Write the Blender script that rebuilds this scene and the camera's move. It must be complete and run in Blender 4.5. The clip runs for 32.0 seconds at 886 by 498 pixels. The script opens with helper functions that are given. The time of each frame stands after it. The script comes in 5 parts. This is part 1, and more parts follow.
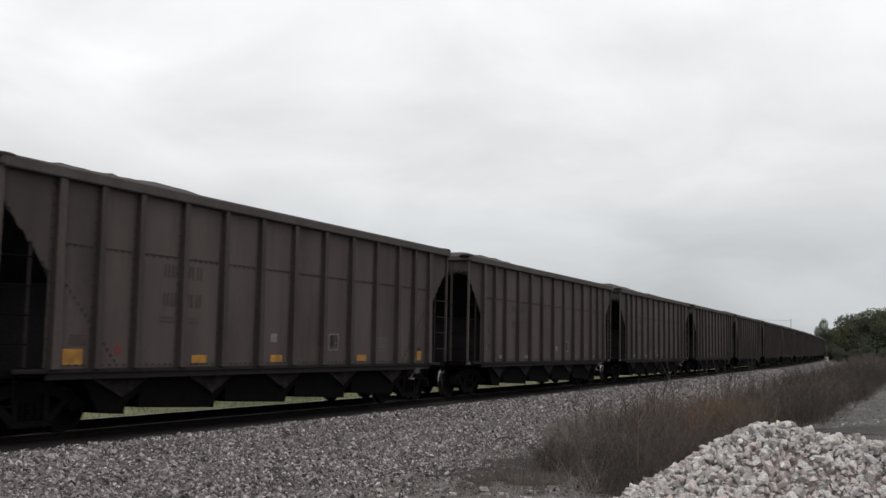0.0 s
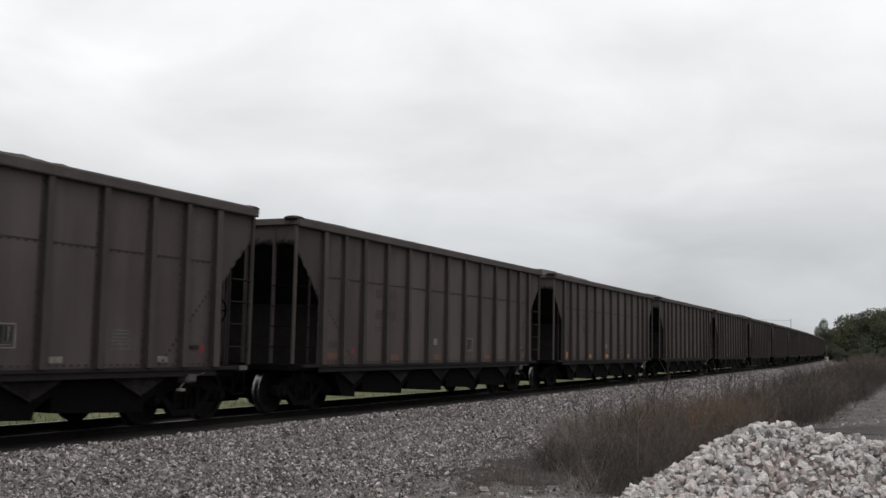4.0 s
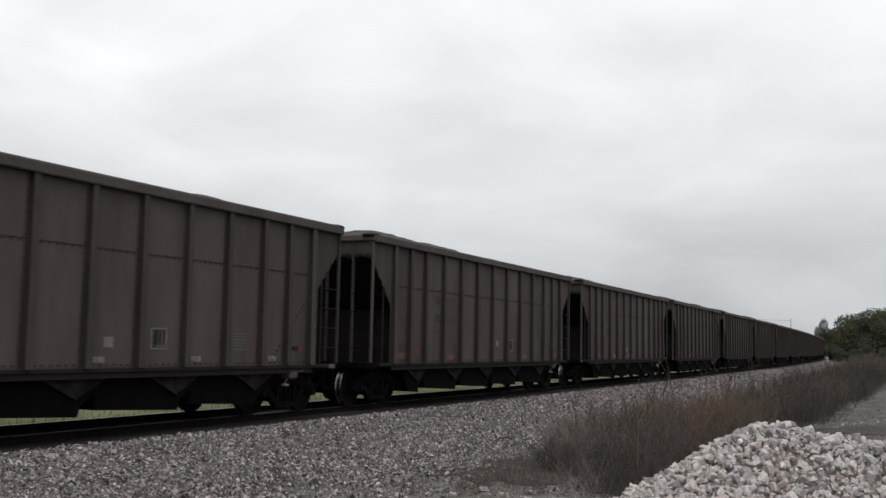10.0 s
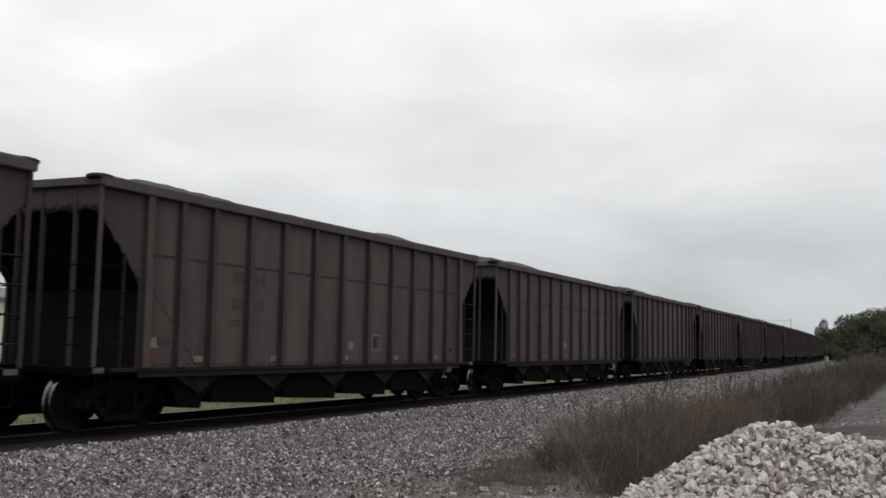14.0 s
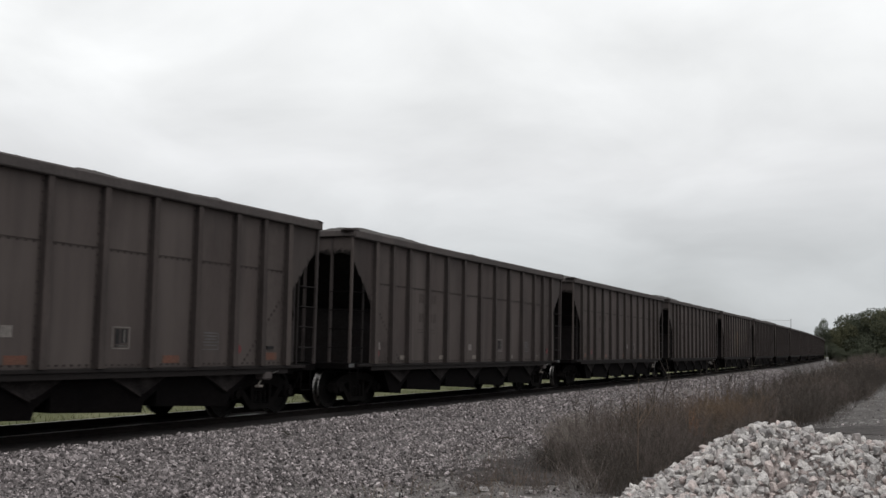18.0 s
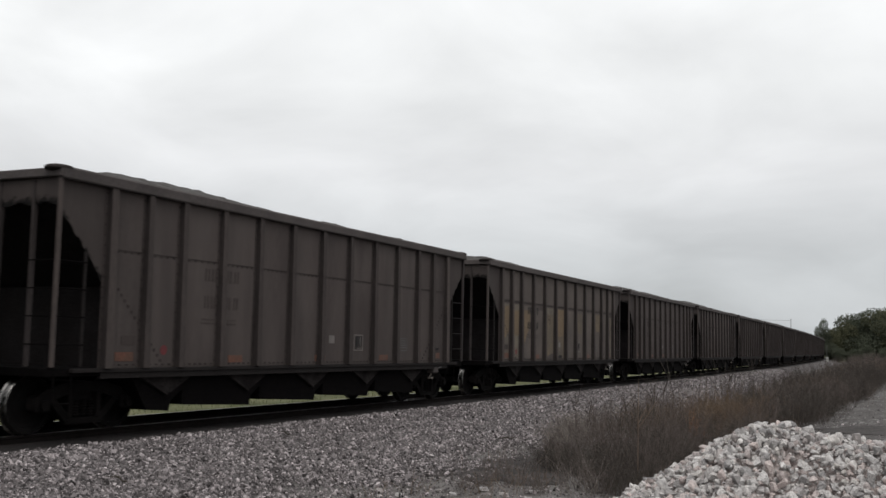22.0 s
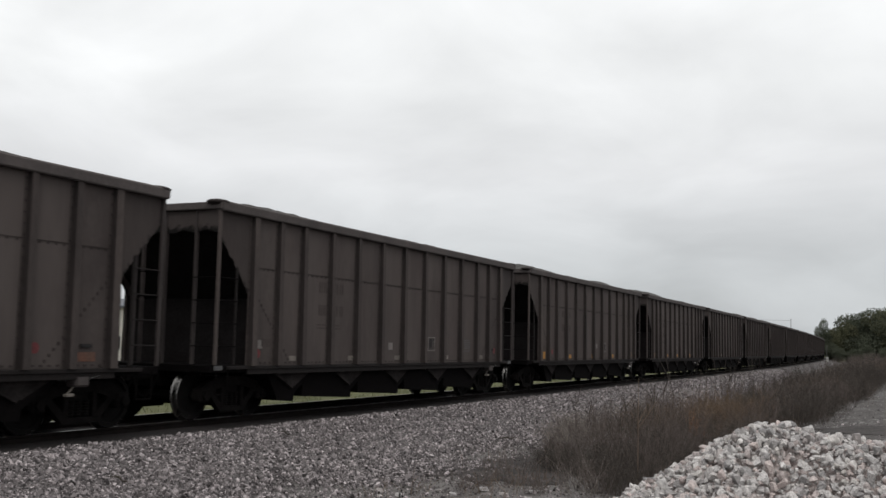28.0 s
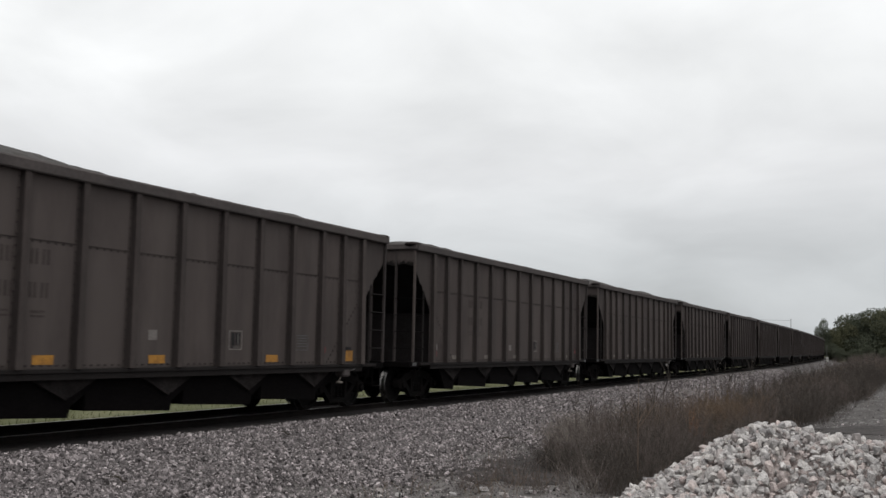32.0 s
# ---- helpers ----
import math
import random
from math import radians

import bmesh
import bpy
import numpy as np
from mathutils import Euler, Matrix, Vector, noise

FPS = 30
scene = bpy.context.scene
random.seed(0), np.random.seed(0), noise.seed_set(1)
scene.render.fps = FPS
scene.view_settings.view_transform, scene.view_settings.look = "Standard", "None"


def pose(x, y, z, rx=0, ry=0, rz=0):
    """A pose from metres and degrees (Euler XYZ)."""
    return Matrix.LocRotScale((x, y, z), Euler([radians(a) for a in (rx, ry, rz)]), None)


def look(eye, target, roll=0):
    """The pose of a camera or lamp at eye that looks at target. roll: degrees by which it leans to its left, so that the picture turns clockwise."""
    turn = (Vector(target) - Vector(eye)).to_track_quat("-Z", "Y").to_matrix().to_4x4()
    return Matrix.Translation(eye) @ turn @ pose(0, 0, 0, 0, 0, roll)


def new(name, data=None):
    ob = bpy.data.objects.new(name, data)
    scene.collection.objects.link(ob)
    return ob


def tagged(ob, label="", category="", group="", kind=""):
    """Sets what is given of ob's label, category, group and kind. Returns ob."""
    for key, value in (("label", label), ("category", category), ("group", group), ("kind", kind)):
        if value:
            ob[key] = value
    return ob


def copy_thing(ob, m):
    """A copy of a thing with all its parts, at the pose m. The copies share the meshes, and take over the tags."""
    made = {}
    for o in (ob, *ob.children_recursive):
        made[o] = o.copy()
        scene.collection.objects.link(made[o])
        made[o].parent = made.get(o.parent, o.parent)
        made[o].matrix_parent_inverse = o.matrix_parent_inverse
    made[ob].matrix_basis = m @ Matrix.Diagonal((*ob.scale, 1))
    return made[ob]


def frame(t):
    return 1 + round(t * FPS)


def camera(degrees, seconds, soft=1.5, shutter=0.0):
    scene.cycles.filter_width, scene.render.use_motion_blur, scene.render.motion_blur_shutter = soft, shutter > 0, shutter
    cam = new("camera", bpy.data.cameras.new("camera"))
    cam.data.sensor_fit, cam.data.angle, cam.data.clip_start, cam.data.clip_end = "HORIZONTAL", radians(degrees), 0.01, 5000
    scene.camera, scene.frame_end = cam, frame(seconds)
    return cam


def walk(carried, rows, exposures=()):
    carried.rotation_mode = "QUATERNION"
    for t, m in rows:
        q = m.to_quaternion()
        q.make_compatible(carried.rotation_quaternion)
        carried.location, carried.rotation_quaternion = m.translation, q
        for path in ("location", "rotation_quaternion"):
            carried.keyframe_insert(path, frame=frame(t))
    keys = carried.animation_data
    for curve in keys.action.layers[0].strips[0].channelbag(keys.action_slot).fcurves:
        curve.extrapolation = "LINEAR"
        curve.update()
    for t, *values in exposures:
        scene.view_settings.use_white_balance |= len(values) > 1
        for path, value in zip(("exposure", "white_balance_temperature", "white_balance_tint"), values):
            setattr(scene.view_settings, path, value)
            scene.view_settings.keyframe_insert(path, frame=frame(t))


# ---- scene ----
# x runs across the track (towards the camera is positive), y along it, z = 0 is the rail top.
cam = camera(47.45, 32.0, soft=1.5, shutter=0.15)
EYE = Vector((0.0, 0.0, 1.525))
YAW, PITCH, ROLL = radians(25.61), radians(5.347), 1.26
AIM = EYE + Vector((-math.sin(YAW) * math.cos(PITCH), math.cos(YAW) * math.cos(PITCH), math.sin(PITCH)))
walk(cam, [(0.0, look(EYE, AIM, ROLL)), (32.0, look(EYE, AIM, ROLL))], [(0.0, 0.0), (32.0, 0.0)])

# ---- light ----
SUN_EL, SUN_ROT = radians(52), radians(150)
SKY_DRIFT = (0.4, 1.3, 0.0)
world = bpy.data.worlds.new("overcast_sky")
scene.world = world
world.use_nodes = True


def build_world():
    nt = world.node_tree
    nt.nodes.clear()
    N = nt.nodes.new
    link = nt.links.new
    out, bg = N("ShaderNodeOutputWorld"), N("ShaderNodeBackground")
    sky = N("ShaderNodeTexSky")
    sky.sky_type, sky.sun_disc = "NISHITA", False
    sky.sun_elevation, sky.sun_rotation = SUN_EL, SUN_ROT
    dim = N("ShaderNodeVectorMath")
    dim.operation = "SCALE"
    dim.inputs["Scale"].default_value = 0.1
    link(sky.outputs["Color"], dim.inputs[0])
    co = N("ShaderNodeTexCoord")
    sep = N("ShaderNodeSeparateXYZ")
    link(co.outputs["Generated"], sep.inputs[0])
    # the cloud deck is seen flatter towards the horizon
    lift = N("ShaderNodeMath")
    lift.operation = "ADD"
    lift.inputs[1].default_value = 0.30
    link(sep.outputs["Z"], lift.inputs[0])
    flat = N("ShaderNodeVectorMath")
    flat.operation = "DIVIDE"
    link(co.outputs["Generated"], flat.inputs[0])
    comb = N("ShaderNodeCombineXYZ")
    for k in range(3):
        link(lift.outputs[0], comb.inputs[k])
    link(comb.outputs[0], flat.inputs[1])
    big = N("ShaderNodeTexNoise")
    big.inputs["Scale"].default_value, big.inputs["Detail"].default_value = 1.9, 6
    big.inputs["Roughness"].default_value, big.inputs["Distortion"].default_value = 0.5, 0.35
    drift = N("ShaderNodeMapping")
    drift.inputs["Location"].default_value = SKY_DRIFT
    link(flat.outputs[0], drift.inputs["Vector"])
    link(drift.outputs[0], big.inputs["Vector"])
    # deck brightness by height: greyer low down, white above
    rise = N("ShaderNodeValToRGB")
    e = rise.color_ramp.elements
    e[0].position, e[0].color = 0.0, (0.525, 0.550, 0.572, 1)
    e[1].position, e[1].color = 0.62, (1.16, 1.16, 1.16, 1)
    for p, c in ((0.08, (0.60, 0.618, 0.632, 1)), (0.17, (0.785, 0.79, 0.797, 1)), (0.25, (0.945, 0.955, 0.955, 1)), (0.38, (0.975, 0.985, 0.985, 1))):
        k = e.new(p)
        k.color = c
    link(sep.outputs["Z"], rise.inputs[0])
    patch = N("ShaderNodeMapRange")
    patch.inputs["From Min"].default_value, patch.inputs["From Max"].default_value = 0.3, 0.7
    patch.inputs["To Min"].default_value, patch.inputs["To Max"].default_value = 0.86, 1.13
    link(big.outputs[0], patch.inputs["Value"])
    mul = N("ShaderNodeVectorMath")
    mul.operation = "SCALE"
    link(rise.outputs[0], mul.inputs[0])
    link(patch.outputs[0], mul.inputs["Scale"])
    mix = N("ShaderNodeMix")
    mix.data_type = "RGBA"
    mix.inputs["Factor"].default_value = 0.95
    link(dim.outputs[0], mix.inputs["A"])
    link(mul.outputs[0], mix.inputs["B"])
    link(mix.outputs["Result"], bg.inputs["Color"])
    bg.inputs["Strength"].default_value = 1.0
    link(bg.outputs[0], out.inputs[0])


build_world()
sun = new("sun", bpy.data.lights.new("sun", "SUN"))
sun.data.energy, sun.data.angle, sun.data.color = 1.0, radians(22), (1.0, 0.97, 0.93)
sun.matrix_world = look((0, 0, 60), (-13.5, 23.5, 25))

# ---- materials ----


def mat(name, color, rough=0.8, metal=0.0, vary=0.25, scale=3.0, fine=40.0, bump=0.15, stretch=(1, 1, 1), tint=None, rand=0.0, coat=None, spec=0.15):
    """A weathered surface: two scales of noise on the base colour, grain in the relief, a shift from piece to piece."""
    m = bpy.data.materials.new(name)
    m.use_nodes = True
    nt = m.node_tree
    N, link = nt.nodes.new, nt.links.new
    b = nt.nodes["Principled BSDF"]
    b.inputs["Metallic"].default_value = metal
    b.inputs["Specular IOR Level"].default_value = spec
    co, mp = N("ShaderNodeTexCoord"), N("ShaderNodeMapping")
    mp.inputs["Scale"].default_value = stretch
    link(co.outputs["Object"], mp.inputs["Vector"])
    info = N("ShaderNodeObjectInfo")
    shift = N("ShaderNodeVectorMath")
    shift.operation = "ADD"
    link(mp.outputs[0], shift.inputs[0])
    spread = N("ShaderNodeMath")
    spread.operation = "MULTIPLY"
    spread.inputs[1].default_value = 37.0
    link(info.outputs["Random"], spread.inputs[0])
    link(spread.outputs[0], shift.inputs[1])
    a, f = N("ShaderNodeTexNoise"), N("ShaderNodeTexNoise")
    a.inputs["Scale"].default_value, a.inputs["Detail"].default_value = scale, 5
    f.inputs["Scale"].default_value, f.inputs["Detail"].default_value = fine, 3
    link(shift.outputs[0], a.inputs["Vector"])
    link(shift.outputs[0], f.inputs["Vector"])
    c2 = tint or tuple(v * 0.55 for v in color)
    ramp = N("ShaderNodeValToRGB")
    ramp.color_ramp.elements[0].position, ramp.color_ramp.elements[1].position = 0.32, 0.68
    ramp.color_ramp.elements[0].color = (*c2, 1)
    ramp.color_ramp.elements[1].color = (*color, 1)
    link(a.outputs[0], ramp.inputs[0])
    hue = N("ShaderNodeHueSaturation")
    link(ramp.outputs[0], hue.inputs["Color"])
    val = N("ShaderNodeMapRange")
    val.inputs["To Min"].default_value, val.inputs["To Max"].default_value = 1 - vary, 1 + vary
    val.inputs["From Min"].default_value, val.inputs["From Max"].default_value = 0.3, 0.7
    link(f.outputs[0], val.inputs["Value"])
    rnd = N("ShaderNodeMapRange")
    rnd.inputs["To Min"].default_value, rnd.inputs["To Max"].default_value = 1 - rand, 1 + rand
    link(info.outputs["Random"], rnd.inputs["Value"])
    both = N("ShaderNodeMath")
    both.operation = "MULTIPLY"
    link(val.outputs[0], both.inputs[0])
    link(rnd.outputs[0], both.inputs[1])
    link(both.outputs[0], hue.inputs["Value"])
    last = hue.outputs[0]
    if coat:
        # dust that settled in patches
        dust = N("ShaderNodeTexNoise")
        dust.inputs["Scale"].default_value, dust.inputs["Detail"].default_value = coat[1], 8
        link(shift.outputs[0], dust.inputs["Vector"])
        dr = N("ShaderNodeValToRGB")
        dr.color_ramp.elements[0].position, dr.color_ramp.elements[1].position = 0.42, 0.66
        link(dust.outputs[0], dr.inputs[0])
        mx = N("ShaderNodeMix")
        mx.data_type = "RGBA"
        link(dr.outputs[0], mx.inputs["Factor"])
        link(last, mx.inputs["A"])
        mx.inputs["B"].default_value = (*coat[0], 1)
        last = mx.outputs["Result"]
    link(last, b.inputs["Base Color"])
    rr = N("ShaderNodeMapRange")
    rr.inputs["To Min"].default_value, rr.inputs["To Max"].default_value = max(0.05, rough - 0.12), min(1.0, rough + 0.12)
    link(a.outputs[0], rr.inputs["Value"])
    link(rr.outputs[0], b.inputs["Roughness"])
    if bump:
        bp = N("ShaderNodeBump")
        bp.inputs["Strength"].default_value, bp.inputs["Distance"].default_value = bump, 0.01
        link(f.outputs[0], bp.inputs["Height"])
        link(bp.outputs[0], b.inputs["Normal"])
    return m


def island_mat(name, colors, rough=0.9, fine=60.0, bump=0.4, obj=False):
    """Stones, twigs or leaves: one colour of a range for each piece."""
    m = bpy.data.materials.new(name)
    m.use_nodes = True
    nt = m.node_tree
    N, link = nt.nodes.new, nt.links.new
    b = nt.nodes["Principled BSDF"]
    b.inputs["Roughness"].default_value = rough
    b.inputs["Specular IOR Level"].default_value = 0.2
    ramp = N("ShaderNodeValToRGB")
    ramp.color_ramp.interpolation = "LINEAR"
    e = ramp.color_ramp.elements
    while len(e) < len(colors):
        e.new(0.5)
    for k, c in enumerate(colors):
        e[k].position, e[k].color = k / (len(colors) - 1), (*c, 1)
    if obj:
        link(N("ShaderNodeObjectInfo").outputs["Random"], ramp.inputs[0])
    else:
        link(N("ShaderNodeNewGeometry").outputs["Random Per Island"], ramp.inputs[0])
    co, f = N("ShaderNodeTexCoord"), N("ShaderNodeTexNoise")
    f.inputs["Scale"].default_value, f.inputs["Detail"].default_value = fine, 4
    link(co.outputs["Object"], f.inputs["Vector"])
    v = N("ShaderNodeMapRange")
    v.inputs["From Min"].default_value, v.inputs["From Max"].default_value = 0.3, 0.7
    v.inputs["To Min"].default_value, v.inputs["To Max"].default_value = 0.66, 1.24
    link(f.outputs[0], v.inputs["Value"])
    h = N("ShaderNodeHueSaturation")
    link(ramp.outputs[0], h.inputs["Color"])
    link(v.outputs[0], h.inputs["Value"])
    link(h.outputs[0], b.inputs["Base Color"])
    bp = N("ShaderNodeBump")
    bp.inputs["Strength"].default_value, bp.inputs["Distance"].default_value = bump, 0.01
    link(f.outputs[0], bp.inputs["Height"])
    link(bp.outputs[0], b.inputs["Normal"])
    return m


PAINT = mat("dusty_grey_brown_paint", (0.0672, 0.0545, 0.0513), 0.8, vary=0.08, scale=1.3, fine=16, bump=0.06, stretch=(1, 1, 0.3), tint=(0.047, 0.0384, 0.0368), rand=0.06, coat=((0.0748, 0.0626, 0.0588), 0.5))


def streak(m, share_of, scale, stretch, color):
    """Rain-washed grime in narrow upright runs."""
    nt = m.node_tree
    N, link = nt.nodes.new, nt.links.new
    b = nt.nodes["Principled BSDF"]
    old = b.inputs["Base Color"].links[0].from_socket
    co, mp, info = N("ShaderNodeTexCoord"), N("ShaderNodeMapping"), N("ShaderNodeObjectInfo")
    mp.inputs["Scale"].default_value = stretch
    link(co.outputs["Object"], mp.inputs["Vector"])
    n = N("ShaderNodeTexNoise")
    n.noise_dimensions = "4D"
    n.inputs["Scale"].default_value, n.inputs["Detail"].default_value = scale, 6
    link(mp.outputs[0], n.inputs["Vector"])
    w = N("ShaderNodeMath")
    w.operation = "MULTIPLY"
    w.inputs[1].default_value = 40.0
    link(info.outputs["Random"], w.inputs[0])
    link(w.outputs[0], n.inputs["W"])
    r = N("ShaderNodeMapRange")
    r.inputs["From Min"].default_value, r.inputs["From Max"].default_value = 0.48, 0.70
    r.inputs["To Max"].default_value = share_of
    link(n.outputs[0], r.inputs["Value"])
    mx = N("ShaderNodeMix")
    mx.data_type = "RGBA"
    link(r.outputs[0], mx.inputs["Factor"])
    link(old, mx.inputs["A"])
    mx.inputs["B"].default_value = (*color, 1)
    link(mx.outputs["Result"], b.inputs["Base Color"])


streak(PAINT, 0.55, 2.6, (1, 1, 0.10), (0.040, 0.033, 0.032))
streak(PAINT, 0.40, 1.1, (1, 1, 0.45), (0.096, 0.082, 0.076))


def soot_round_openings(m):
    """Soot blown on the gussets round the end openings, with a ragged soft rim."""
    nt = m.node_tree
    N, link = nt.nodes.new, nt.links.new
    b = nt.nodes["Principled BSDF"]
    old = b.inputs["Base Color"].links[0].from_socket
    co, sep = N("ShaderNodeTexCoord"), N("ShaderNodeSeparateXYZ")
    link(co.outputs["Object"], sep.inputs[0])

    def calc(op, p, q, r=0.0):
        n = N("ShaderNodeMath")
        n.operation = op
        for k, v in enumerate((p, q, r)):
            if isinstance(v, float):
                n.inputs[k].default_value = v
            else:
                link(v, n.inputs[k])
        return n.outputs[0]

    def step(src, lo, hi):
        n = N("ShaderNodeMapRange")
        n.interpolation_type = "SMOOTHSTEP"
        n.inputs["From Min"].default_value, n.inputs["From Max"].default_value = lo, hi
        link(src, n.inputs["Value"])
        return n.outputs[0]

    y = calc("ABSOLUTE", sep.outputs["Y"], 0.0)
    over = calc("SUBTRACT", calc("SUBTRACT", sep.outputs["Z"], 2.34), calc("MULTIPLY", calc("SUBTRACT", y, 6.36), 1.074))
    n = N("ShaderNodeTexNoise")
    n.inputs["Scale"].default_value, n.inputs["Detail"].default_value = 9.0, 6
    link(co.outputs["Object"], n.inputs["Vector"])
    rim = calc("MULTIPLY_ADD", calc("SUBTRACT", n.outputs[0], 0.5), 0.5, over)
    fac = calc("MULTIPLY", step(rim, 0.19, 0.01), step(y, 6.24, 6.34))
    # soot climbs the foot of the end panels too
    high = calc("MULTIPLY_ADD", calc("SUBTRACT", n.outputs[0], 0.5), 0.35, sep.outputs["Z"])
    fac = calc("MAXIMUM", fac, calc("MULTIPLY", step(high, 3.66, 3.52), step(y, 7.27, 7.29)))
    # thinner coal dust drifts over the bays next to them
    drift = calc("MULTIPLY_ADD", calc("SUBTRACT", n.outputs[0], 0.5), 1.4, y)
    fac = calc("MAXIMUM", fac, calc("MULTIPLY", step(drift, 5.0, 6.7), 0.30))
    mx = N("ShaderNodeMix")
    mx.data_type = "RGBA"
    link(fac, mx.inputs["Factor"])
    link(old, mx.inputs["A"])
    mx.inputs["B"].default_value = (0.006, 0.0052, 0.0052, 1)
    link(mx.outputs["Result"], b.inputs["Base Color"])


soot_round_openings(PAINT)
# grime and shade of the post flanks in one tone; bolts, caps share it
SHADEPOST = mat("post_paint", (0.031, 0.0254, 0.0243), 0.8, vary=0.15, scale=2.0, fine=20, tint=(0.022, 0.0180, 0.0174), stretch=(1, 1, 0.4), rand=0.06)
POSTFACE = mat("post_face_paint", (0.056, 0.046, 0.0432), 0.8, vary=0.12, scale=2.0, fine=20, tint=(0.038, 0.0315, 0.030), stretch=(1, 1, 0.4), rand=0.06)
DARKPOST = mat("darker_post_paint", (0.042, 0.0355, 0.0345), 0.8, vary=0.15, scale=2.0, fine=20, tint=(0.028, 0.0235, 0.0230), stretch=(1, 1, 0.4), rand=0.06)
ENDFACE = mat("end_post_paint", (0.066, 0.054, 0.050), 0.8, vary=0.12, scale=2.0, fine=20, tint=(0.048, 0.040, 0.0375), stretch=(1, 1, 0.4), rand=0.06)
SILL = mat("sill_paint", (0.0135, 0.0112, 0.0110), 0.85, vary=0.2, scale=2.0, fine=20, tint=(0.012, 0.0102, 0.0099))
CHORD = mat("chord_paint", (0.074, 0.064, 0.062), 0.8, vary=0.15, scale=1.4, fine=18, tint=(0.050, 0.0435, 0.0425))
# near-black tone of the end parts, rungs, doors and centre sill
NEARBLACK = mat("near_black_steel", (0.0045, 0.0039, 0.0040), 0.95, vary=0.35, scale=3, fine=25, tint=(0.0032, 0.0028, 0.0029), spec=0.03)
SLOPE = mat("dark_slope_steel", (0.0115, 0.0103, 0.0107), 0.95, vary=0.3, scale=2.5, fine=25, tint=(0.0075, 0.0063, 0.0063), spec=0.05)
POCKET = mat("pocket_steel", (0.027, 0.0235, 0.0232), 0.9, vary=0.3, scale=3, fine=25, tint=(0.010, 0.0087, 0.0086), spec=0.05)
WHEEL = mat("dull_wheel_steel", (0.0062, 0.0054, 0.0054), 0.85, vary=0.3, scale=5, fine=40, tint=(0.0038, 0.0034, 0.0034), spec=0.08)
# very dark tone shared by trucks and couplers
FRAME = mat("dark_truck_steel", (0.0085, 0.0073, 0.0072), 0.9, vary=0.35, scale=5, fine=40, tint=(0.0038, 0.0033, 0.0033), spec=0.06)
TREAD = mat("polished_tread", (0.20, 0.193, 0.187), 0.28, 1.0, vary=0.3, scale=6, fine=40)
SEAM = mat("seam_grime", (0.042, 0.0345, 0.0325), 0.85, vary=0.2)
COAL = island_mat("coal", [(0.040, 0.037, 0.035), (0.060, 0.056, 0.053)], 0.8, 9, 1.0)
YELLOW = mat("yellow_reflector", (0.36, 0.175, 0.035), 0.55, vary=0.25, scale=6, tint=(0.20, 0.10, 0.03))
ORANGE = mat("faded_orange_reflector", (0.115, 0.051, 0.036), 0.6, vary=0.25, scale=5, tint=(0.085, 0.05, 0.038))
CREAM = mat("dusty_white_reflector", (0.18, 0.16, 0.14), 0.6, vary=0.25, scale=6, tint=(0.10, 0.09, 0.082))
RED = mat("red_paint_mark", (0.13, 0.032, 0.034), 0.6, vary=0.2, scale=7, tint=(0.10, 0.028, 0.03))
WHITE = mat("white_stencil", (0.165, 0.15, 0.14), 0.6, vary=0.25, scale=7, tint=(0.12, 0.11, 0.105))
BRIGHT = mat("white_frame_stencil", (0.175, 0.160, 0.148), 0.6, vary=0.25, scale=7, tint=(0.115, 0.105, 0.098))
MARK = mat("faded_dark_stencil", (0.054, 0.044, 0.041), 0.8, vary=0.2, scale=6, tint=(0.041, 0.0335, 0.0315))
FAINT = mat("rubbed_stencil", (0.060, 0.0487, 0.0452), 0.8, vary=0.2, scale=6, tint=(0.046, 0.0375, 0.0350))
STENCIL = mat("black_stencil", (0.033, 0.030, 0.029), 0.8, vary=0.2, scale=6)
DATA = mat("pale_blue_grey_stencil", (0.094, 0.096, 0.098), 0.7, vary=0.4, scale=5, tint=(0.066, 0.064, 0.063))
MARKD = mat("dark_stencil", (0.022, 0.021, 0.022), 0.8, vary=0.2, scale=6)
TAN = mat("blotched_tan_primer", (0.158, 0.122, 0.083), 0.85, vary=0.12, scale=1.1, fine=14, tint=(0.100, 0.085, 0.068), coat=((0.088, 0.075, 0.064), 0.9))
OCHRE = mat("ochre_primer", (0.162, 0.120, 0.079), 0.85, vary=0.10, scale=1.0, fine=14, tint=(0.125, 0.094, 0.064))
BUFFED = mat("pale_cream_primer", (0.150, 0.130, 0.106), 0.85, vary=0.12, scale=1.6, fine=14, tint=(0.092, 0.080, 0.069))
GREYED = mat("weathered_grey_paint", (0.104, 0.0885, 0.080), 0.85, vary=0.10, scale=1.2, fine=14, stretch=(1, 1, 0.4), tint=(0.073, 0.0615, 0.056))
OVERPAINT = mat("grey_overpaint", (0.114, 0.0965, 0.086), 0.85, vary=0.10, scale=1.1, fine=14, tint=(0.078, 0.067, 0.061))
RAIL = mat("rail_steel", (0.26, 0.245, 0.225), 0.38, 0.95, vary=0.2, scale=5)
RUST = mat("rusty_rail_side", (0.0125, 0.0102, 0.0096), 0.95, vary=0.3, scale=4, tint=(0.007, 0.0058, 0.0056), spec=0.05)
TIE = mat("creosote_tie", (0.045, 0.038, 0.033), 0.9, vary=0.35, scale=4, stretch=(0.4, 3, 1))
